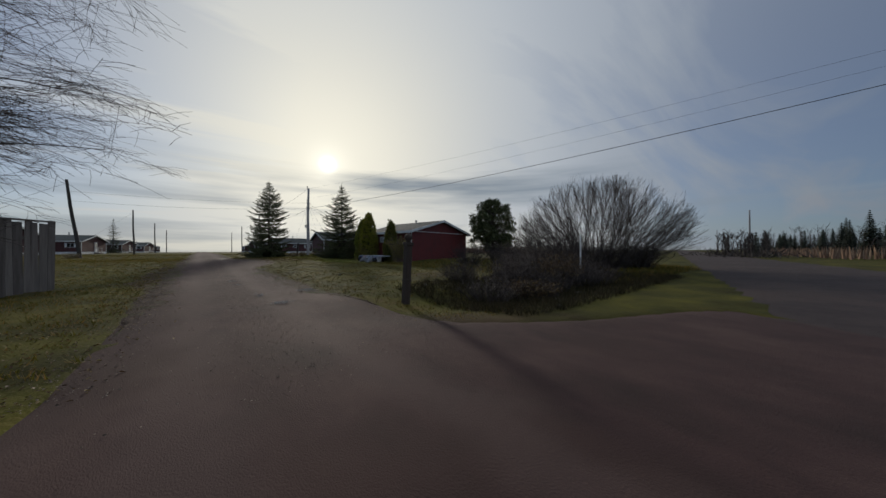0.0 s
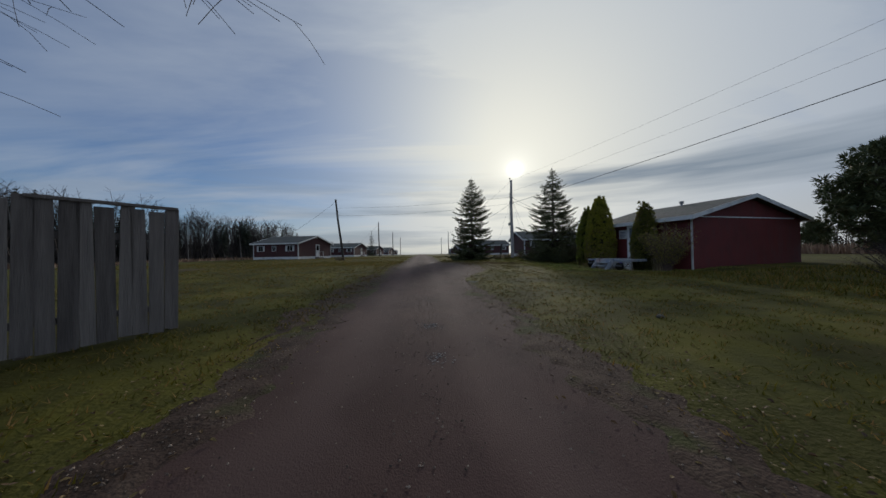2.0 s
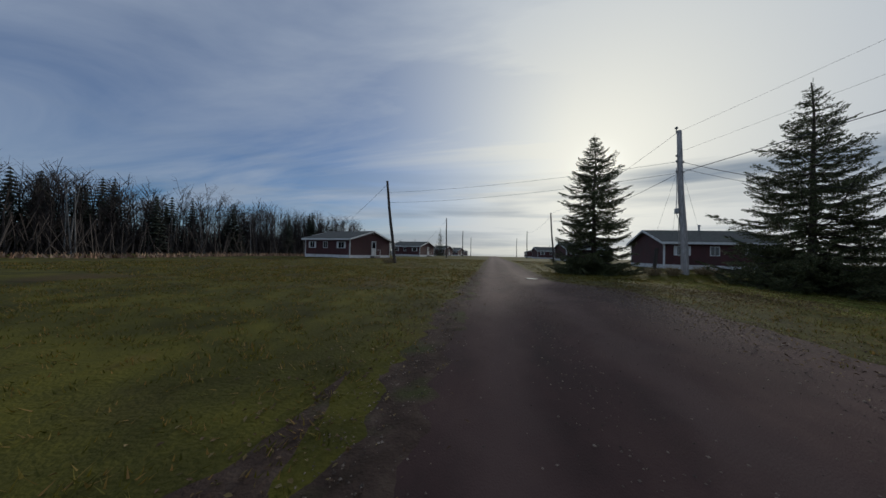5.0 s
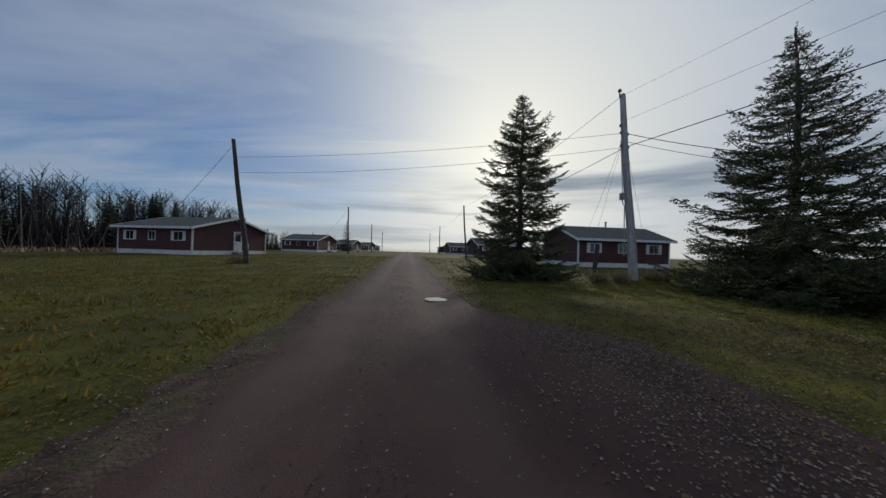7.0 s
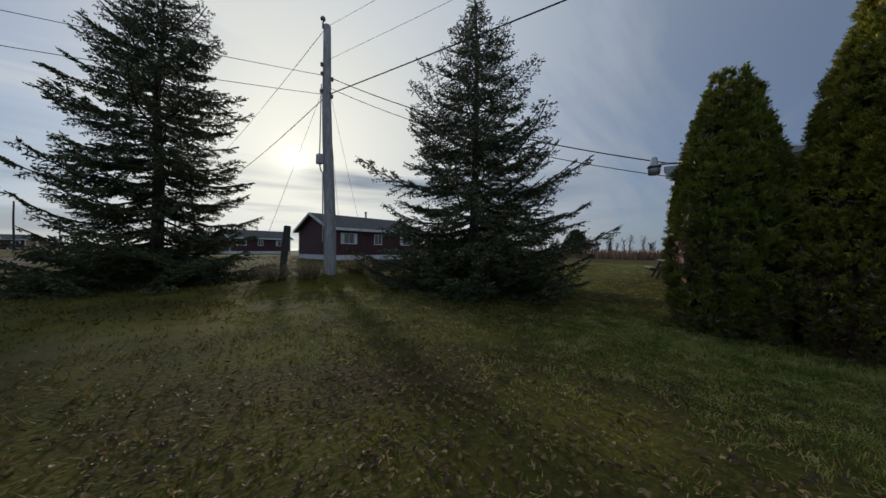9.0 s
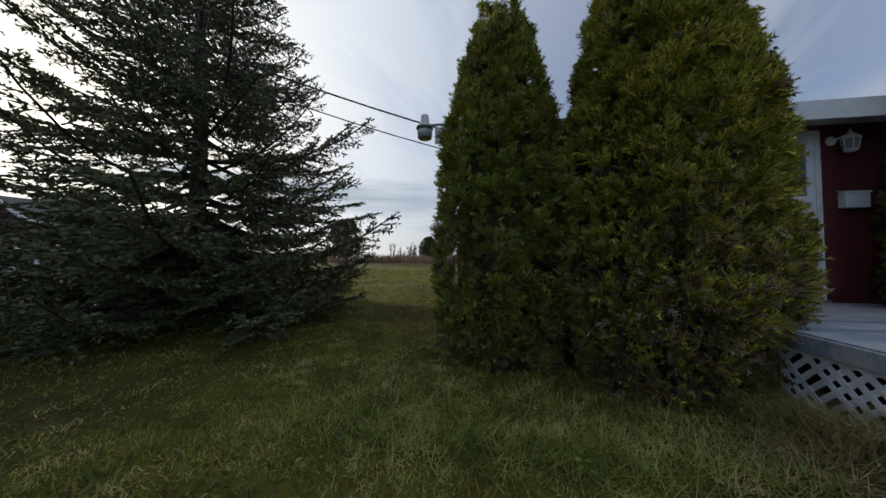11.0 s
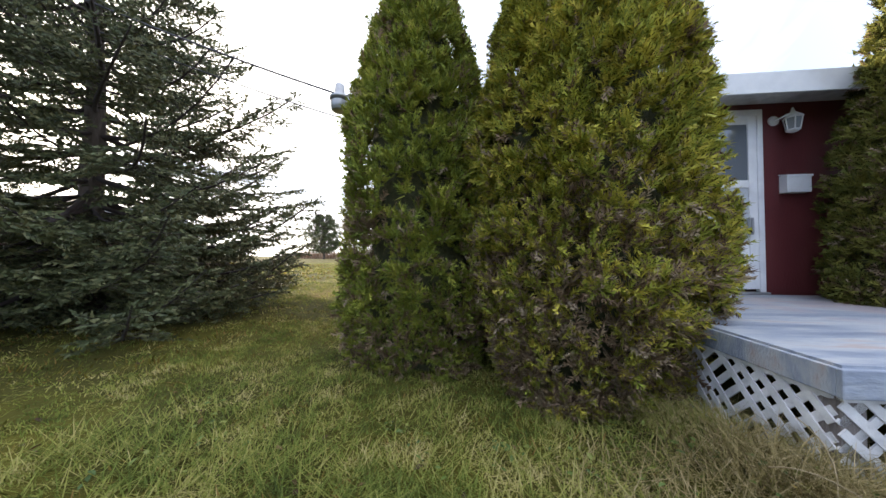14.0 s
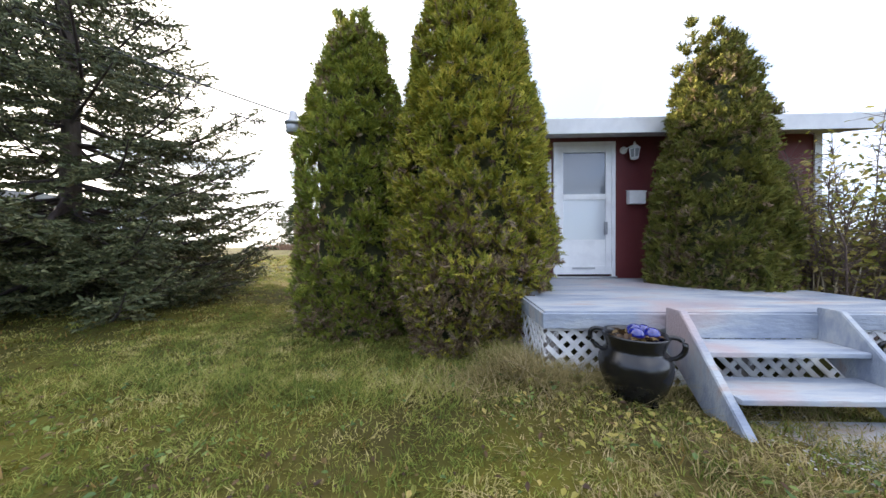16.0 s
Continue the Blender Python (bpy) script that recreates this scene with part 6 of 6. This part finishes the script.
for i, (x, y) in enumerate(((7.9, 11.3), (8.7, 11.0), (10.4, 11.3), (11.2, 11.5))):
    brush("long_grass", x, y, 0.5, 0.5, 90 + i, "long dead grass round the foot of the utility pole", 90, STRAW)


def rocks():
    rnd = random.Random(5)
    for x, y, s in ((7.6, -22.9, 0.15), (8.3, -23.3, 0.11), (6.4, -23.6, 0.09), (5.2, -24.3, 0.07), (4.6, -20.0, 0.09), (3.9, -14.5, 0.07)):
        bm = bmesh.new()
        bmesh.ops.create_icosphere(bm, subdivisions=2, radius=s)
        for v in bm.verts:
            v.co *= 1 + 0.6 * noise.noise(v.co * 9 + Vector((x, y, 0)))
            v.co.z *= 0.6
        ob = part("rock", bm, ROCK, None, "", True)
        ob.location = (x, y, ground(x, y) + s * 0.2)
        tagged(ob, "small pale fieldstone half sunk in the verge", "rock", "verge stones")


rocks()


# ---- loose ground cover ----
def pebbles():
    rnd = random.Random(77)
    for name, material, label, spots in (("gravel", STONE, "loose crushed stone on the track and its edges", "edge"), ("pale_gravel", PALE_STONE, "pale crushed stone in potholes and before the steps", "hole")):
        v, f = [], []

        def pebble(x, y, s):
            z = rz(x, y) + 0.01
            b = len(v)
            a = rnd.uniform(0, 6.283)
            c, sn = math.cos(a), math.sin(a)
            for px, py, pz in ((1, 0, 0.1), (0, 0.8, 0), (-1, 0, 0.15), (0, -0.8, 0.05), (0.1, 0.1, 0.75)):
                k = s * rnd.uniform(0.75, 1.25)
                v.append((x + k * (px * c - py * sn), y + k * (px * sn + py * c), z + k * pz))
            f.extend(((b, b + 1, b + 4), (b + 1, b + 2, b + 4), (b + 2, b + 3, b + 4), (b + 3, b, b + 4)))

        if spots == "edge":
            for i in range(15000):
                y = rnd.uniform(-24, 14)
                l, r = road_edges(y)
                x = rnd.gauss(l + 0.1, 0.22) if rnd.random() < 0.5 else rnd.gauss(min(r, 2.2) - 0.05, 0.28)
                pebble(x, y, rnd.uniform(0.004, 0.009) if rnd.random() < 0.85 else rnd.uniform(0.009, 0.016))
            for i in range(11000):
                y = rnd.gauss(2.2, 2.6)
                x = rnd.gauss(2.6, 0.75)
                pebble(x, y, rnd.uniform(0.005, 0.015))
            for i in range(5000):
                pebble(rnd.gauss(-0.22, 0.2) if i % 2 else rnd.uniform(-1.9, 1.6), rnd.uniform(-25, 10), rnd.uniform(0.004, 0.013))
        else:
            for i in range(1500):
                pebble(rnd.gauss(10.75, 0.22), rnd.gauss(-1.65, 0.26), rnd.uniform(0.004, 0.011))
            for cx, cy, rx, ry, n in ((0.45, -20.3, 0.30, 0.26, 260), (1.42, -18.6, 0.36, 0.4, 280), (-0.05, -14.6, 0.2, 0.2, 120), (1.7, -8.7, 0.4, 0.26, 280), (0.2, -18.9, 0.16, 0.5, 110), (0.0, -16.0, 0.2, 0.3, 70)):
                for i in range(n):
                    pebble(rnd.gauss(cx, rx * 0.40), rnd.gauss(cy, ry * 0.40), rnd.uniform(0.005, 0.015))
        tagged(soup(name, v, f, material), label, "gravel", kind="stuff")


pebbles()


def fallen_leaves():
    rnd = random.Random(91)
    v, f = [], []
    for i in range(9500):
        y = rnd.uniform(-24, 12)
        l, r = road_edges(y)
        x = rnd.gauss(l - 0.40, 0.42) if rnd.random() < 0.55 else rnd.gauss(min(r, 2.4) + 0.45, 0.45)
        leaf_quad(v, f, rnd, x, y, rz(x, y) + 0.015, rnd.uniform(0.010, 0.024))
    for i in range(16000):
        x, y = rnd.uniform(2.6, 10.2), rnd.uniform(-3, 6.8)
        if noise.noise((x * 0.7, y * 0.7, 15)) > rnd.uniform(-0.5, 0.25):
            leaf_quad(v, f, rnd, x, y, rz(x, y) + 0.015, rnd.uniform(0.006, 0.018))
    for i in range(6500):
        x, y = rnd.gauss(6.3, 1.7), rnd.gauss(3.4, 1.4)
        leaf_quad(v, f, rnd, x, y, rz(x, y) + 0.02, rnd.uniform(0.010, 0.026))
    for i in range(150):
        q = HOUSE @ Vector((rnd.gauss(-0.1, 0.8), rnd.gauss(-3.2, 0.45), 0))
        l = HOUSE_INV @ q
        if -0.02 < l.x < 1.42 and l.y > -3.25:
            continue
        leaf_quad(v, f, rnd, q.x, q.y, ground(q.x, q.y) + 0.04, rnd.uniform(0.012, 0.026))
    tagged(soup("fallen_leaves", v, f, LEAF), "scattered yellow and brown fallen leaves in the grass", "leaves", kind="stuff")


fallen_leaves()


def blades(rng, B, LEAN, H, W, fine):
    """Bent blades at the points B: a single triangle each, or two bent joints where fine."""
    n = len(B)
    a = rng.uniform(0, 6.283, n)
    w = np.stack((np.cos(a), np.sin(a), np.zeros(n)), 1) * W[:, None]
    tip = B + LEAN * H[:, None] + np.array((0, 0, 1.0)) * (H / np.sqrt(1 + 1.5 * (LEAN ** 2).sum(1)))[:, None]
    if not fine:
        return np.stack((B - w, B + w, tip), 1).reshape(-1, 3), np.arange(3 * n).reshape(-1, 3)
    mid = B + LEAN * (0.32 * H)[:, None] + np.array((0, 0, 1.0)) * (0.72 * H / np.sqrt(1 + (LEAN ** 2).sum(1)))[:, None]
    V = np.stack((B - w, B + w, mid + 0.8 * w, mid - 0.8 * w, tip), 1).reshape(-1, 3)
    T = np.array(((0, 1, 2), (0, 2, 3), (3, 2, 4)))[None] + (np.arange(n) * 5)[:, None, None]
    return V, T.reshape(-1, 3)


def tufts(seed, spots, per, spread, h0, h1, w, lean0, lean1, fine):
    """Tufts of blades that share a lean; spots are (x, y, z, vigour)."""
    rng = np.random.default_rng(seed)
    S = np.array(spots)
    n = len(S)
    az, amt = rng.uniform(0, 6.283, n), rng.uniform(lean0, lean1, n)
    k = np.repeat(np.arange(n), per)
    m = len(k)
    r, a = spread * np.sqrt(rng.uniform(0, 1, m)), rng.uniform(0, 6.283, m)
    B = S[k, :3] + np.stack((r * np.cos(a), r * np.sin(a), np.zeros(m)), 1)
    aa = az[k] + rng.normal(0, 0.7, m)
    LEAN = np.stack((np.cos(aa), np.sin(aa), np.zeros(m)), 1) * (amt[k] * rng.uniform(0.5, 1.3, m))[:, None]
    H = (h0 + (h1 - h0) * S[k, 3]) * rng.uniform(0.55, 1.15, m)
    return blades(rng, B, LEAN, H, w * rng.uniform(0.7, 1.3, m), fine)


def grass():
    rnd = random.Random(55)
    v, f = [], []

    def blade(x, y, h, w, lean, far=False):
        z = ground(x, y) + 0.002
        a, b = rnd.uniform(0, 6.283), len(v)
        dx, dy = math.cos(a), math.sin(a)
        lx, ly = lean * h * math.cos(a + 1.3), lean * h * math.sin(a + 1.3)
        if far:
            v.extend(((x - w * dx, y - w * dy, z), (x + w * dx, y + w * dy, z), (x + lx, y + ly, z + h * rnd.uniform(0.75, 1.0))))
            f.append((b, b + 1, b + 2))
            return
        v.extend(((x - w * dx, y - w * dy, z), (x + w * dx, y + w * dy, z), (x + w * 0.6 * dx + lx * 0.4, y + w * 0.6 * dy + ly * 0.4, z + h * 0.6),
                  (x - w * 0.6 * dx + lx * 0.4, y - w * 0.6 * dy + ly * 0.4, z + h * 0.6), (x + lx, y + ly, z + h * rnd.uniform(0.75, 1.0))))
        f.extend(((b, b + 1, b + 2, b + 3), (b + 3, b + 2, b + 4)))

    def field(x0, x1, y0, y1, n, margin, keep=None, scale=1.0):
        """Spots for tufts off the road, thick and thin by patches."""
        out = []
        for i in range(n):
            x, y = rnd.uniform(x0, x1), rnd.uniform(y0, y1)
            if on_road(x, y, margin + 0.25 * noise.noise((x * 1.3, y * 1.3, 17))) and not (x > 2.6 and -5 < y < 7 and rnd.random() < 0.9 * smooth((x - 2.3) / 2.0)):
                continue
            if keep and not keep(x, y):
                continue
            if ((x - 7.2) / 1.7) ** 2 + ((y - 3.6) / 1.5) ** 2 < 1 + 0.8 * noise.noise((x, y, 44)) and rnd.random() < 0.72:
                continue
            t = 0.5 + 0.6 * noise.noise((x * 0.9 * scale, y * 0.9 * scale, 1)) + 0.5 * noise.noise((x * 3 * scale, y * 3 * scale, 2))
            if t < rnd.uniform(-0.1, 0.35):
                continue
            out.append((x, y, ground(x, y) + 0.002, min(1.3, max(0.05, t))))
        return out

    def open_yard(x, y):
        q = HOUSE_INV @ Vector((x, y, 0))
        return not (q.x > -0.88 and q.x < 2.47 and -2.33 < q.y < 0.1) and not (-3.7 < q.x < 4.2 and q.y > -0.05)

    def by_deck(x, y):
        l = HOUSE_INV @ Vector((x, y, 0))
        return l.x + 1.3 * noise.noise((x * 1.2, y * 1.2, 30)) + rnd.uniform(-0.4, 0.4) > -1.3 and l.y > -3.9 + 0.5 * noise.noise((x * 1.5, y * 1.5, 31))

    def near_deck(dead):
        # flattened thatch in the turf
        for i in range(60000):
            x, y = rnd.uniform(8.4, 13.4), rnd.uniform(-4.2, 5.2)
            if open_yard(x, y) and by_deck(x, y) == dead and noise.noise((x * 1.1, y * 1.1, 21)) > rnd.uniform(-0.5, 0.3):
                blade(x, y, rnd.uniform(0.008, 0.022), 0.0034, rnd.uniform(1.5, 3.2), True)
        # long uncut grass along the cedars' feet, the lattice and the steps
        for i in range(9000):
            q = HOUSE @ Vector((rnd.uniform(-4.6, 2.9), rnd.gauss(-2.5, 0.16) if rnd.random() < 0.6 else rnd.gauss(-1.9, 0.35), 0))
            l = HOUSE_INV @ q
            if by_deck(q.x, q.y) != dead or -0.9 < l.x < 2.5 and l.y > -2.35 or 0.0 < l.x < 1.4 and l.y > -3.15:
                continue
            blade(q.x, q.y, rnd.uniform(0.05, 0.16), 0.0028, rnd.uniform(0.6, 2.2), True)
        for i in range(10000):
            q = HOUSE @ (Vector((rnd.gauss(-1.08, 0.13), rnd.uniform(-2.5, -0.6), 0)) if rnd.random() < 0.4 else Vector((rnd.uniform(-1.1, 2.6), rnd.gauss(-2.52, 0.10), 0)))
            l = HOUSE_INV @ q
            if by_deck(q.x, q.y) != dead or 0.0 < l.x < 1.4 or l.y > -2.36 and l.x > -0.9:
                continue
            blade(q.x, q.y, rnd.uniform(0.08, 0.24), 0.0024, rnd.uniform(0.6, 2.2))

    def stretch_of_grass(material, label, *layers):
        Vs, Ts, n = [], [], 0
        for V, T in layers:
            Vs.append(V)
            Ts.append(T + n)
            n += len(V)
        if v:
            tri = [(q[0], q[i], q[i + 1]) for q in f for i in range(1, len(q) - 1)]
            Vs.append(np.array(v))
            Ts.append(np.array(tri) + n)
        tagged(mass("grass", np.concatenate(Vs), np.concatenate(Ts), material), label, "grass", kind="stuff")

    near_deck(False)
    stretch_of_grass(TURF, "short matted yard turf, green with yellowing tufts",
                     tufts(1, field(7.6, 13.6, -4.4, 4.6, 11500, 0.0, open_yard), 9, 0.055, 0.022, 0.066, 0.0026, 0.3, 1.9, True),
                     tufts(2, field(6.4, 17.0, -5.0, 9.5, 11000, 0.0, open_yard), 8, 0.08, 0.025, 0.065, 0.005, 0.4, 1.8, False),
                     tufts(3, field(12.5, 34.0, 2.5, 20.0, 9000, 0.0, open_yard), 5, 0.15, 0.03, 0.08, 0.012, 0.4, 1.5, False))
    v, f = [], []
    near_deck(True)
    stretch_of_grass(DEADGRASS, "long matted autumn grass with straw-coloured blades by the deck",
                     tufts(4, [q for q in field(8.6, 13.2, -4.2, 2.4, 5200, 0.0, open_yard) if by_deck(q[0], q[1])], 9, 0.06, 0.04, 0.11, 0.0024, 0.7, 2.4, True))
    v, f = [], []
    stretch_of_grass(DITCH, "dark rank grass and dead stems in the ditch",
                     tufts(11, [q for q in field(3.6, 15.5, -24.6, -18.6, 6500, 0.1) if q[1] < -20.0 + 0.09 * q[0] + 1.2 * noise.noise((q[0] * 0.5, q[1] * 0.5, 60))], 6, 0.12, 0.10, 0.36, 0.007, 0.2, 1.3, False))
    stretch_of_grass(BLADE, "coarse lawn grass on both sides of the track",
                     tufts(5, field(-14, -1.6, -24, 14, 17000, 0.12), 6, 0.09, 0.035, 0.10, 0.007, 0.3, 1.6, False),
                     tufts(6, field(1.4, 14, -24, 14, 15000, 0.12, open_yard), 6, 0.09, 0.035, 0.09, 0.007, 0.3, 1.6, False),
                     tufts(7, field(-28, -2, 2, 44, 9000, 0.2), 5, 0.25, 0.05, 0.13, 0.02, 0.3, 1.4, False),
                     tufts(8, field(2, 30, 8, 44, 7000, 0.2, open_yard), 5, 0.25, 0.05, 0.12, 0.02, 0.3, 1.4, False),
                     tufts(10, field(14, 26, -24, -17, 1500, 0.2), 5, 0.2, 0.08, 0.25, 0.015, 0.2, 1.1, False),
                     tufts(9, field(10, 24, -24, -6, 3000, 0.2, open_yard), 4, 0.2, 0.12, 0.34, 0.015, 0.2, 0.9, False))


grass()


def weeds():
    """Broad-leaved weeds in the grass by the cedars, pale yellowing leaves by the steps."""
    rnd = random.Random(66)
    for name, material, n, label in (("weeds", WEED, 200, "broad-leaved green weeds low in the grass"), ("yellow_weeds", YELLOWLEAF, 75, "pale yellowing weed leaves beside a cauldron")):
        v, f = [], []
        for i in range(n):
            q = HOUSE @ (Vector((rnd.uniform(-4.5, 1.8), rnd.uniform(-4.3, -1.9), 0)) if material is WEED else Vector((rnd.gauss(-0.70, 0.40), rnd.gauss(-3.0, 0.26), 0)))
            l = HOUSE_INV @ q
            if l.x > -0.9 and l.y > -2.4 or 0 < l.x < 1.4 and l.y > -3.2:
                continue
            g = ground(q.x, q.y)
            for k in range(rnd.randint(2, 5)):
                leaf_quad(v, f, rnd, q.x + rnd.uniform(-0.07, 0.07), q.y + rnd.uniform(-0.07, 0.07), g + rnd.uniform(0.03, 0.085), rnd.uniform(0.012, 0.024))
        tagged(soup(name, v, f, material), label, "plant", kind="stuff")


weeds()


def bent_stalk(a, b, c, e):
    """A long dead stalk that arches out of the grass before the lattice."""
    t = Tubes()
    A, B, C, E = (HOUSE @ Vector(p) for p in (a, b, c, e))
    pts = []
    for i in range(13):
        u = i / 12
        pts.append(A * (1 - u) ** 3 + B * 3 * u * (1 - u) ** 2 + C * 3 * u * u * (1 - u) + E * u ** 3)
    t.tube(pts, [0.0024] * 13, 5)
    tagged(t.make("dead_stalk", STRAW), "long pale dead stalk arching over the grass", "plant", "dead stalks")


bent_stalk((-1.25, -2.5, 0.02), (-1.15, -2.6, 0.12), (-0.98, -2.7, 0.0), (-0.85, -2.85, -0.30))
bent_stalk((-1.10, -2.45, 0.20), (-1.0, -2.55, 0.10), (-1.05, -2.6, -0.12), (-1.45, -2.7, -0.24))
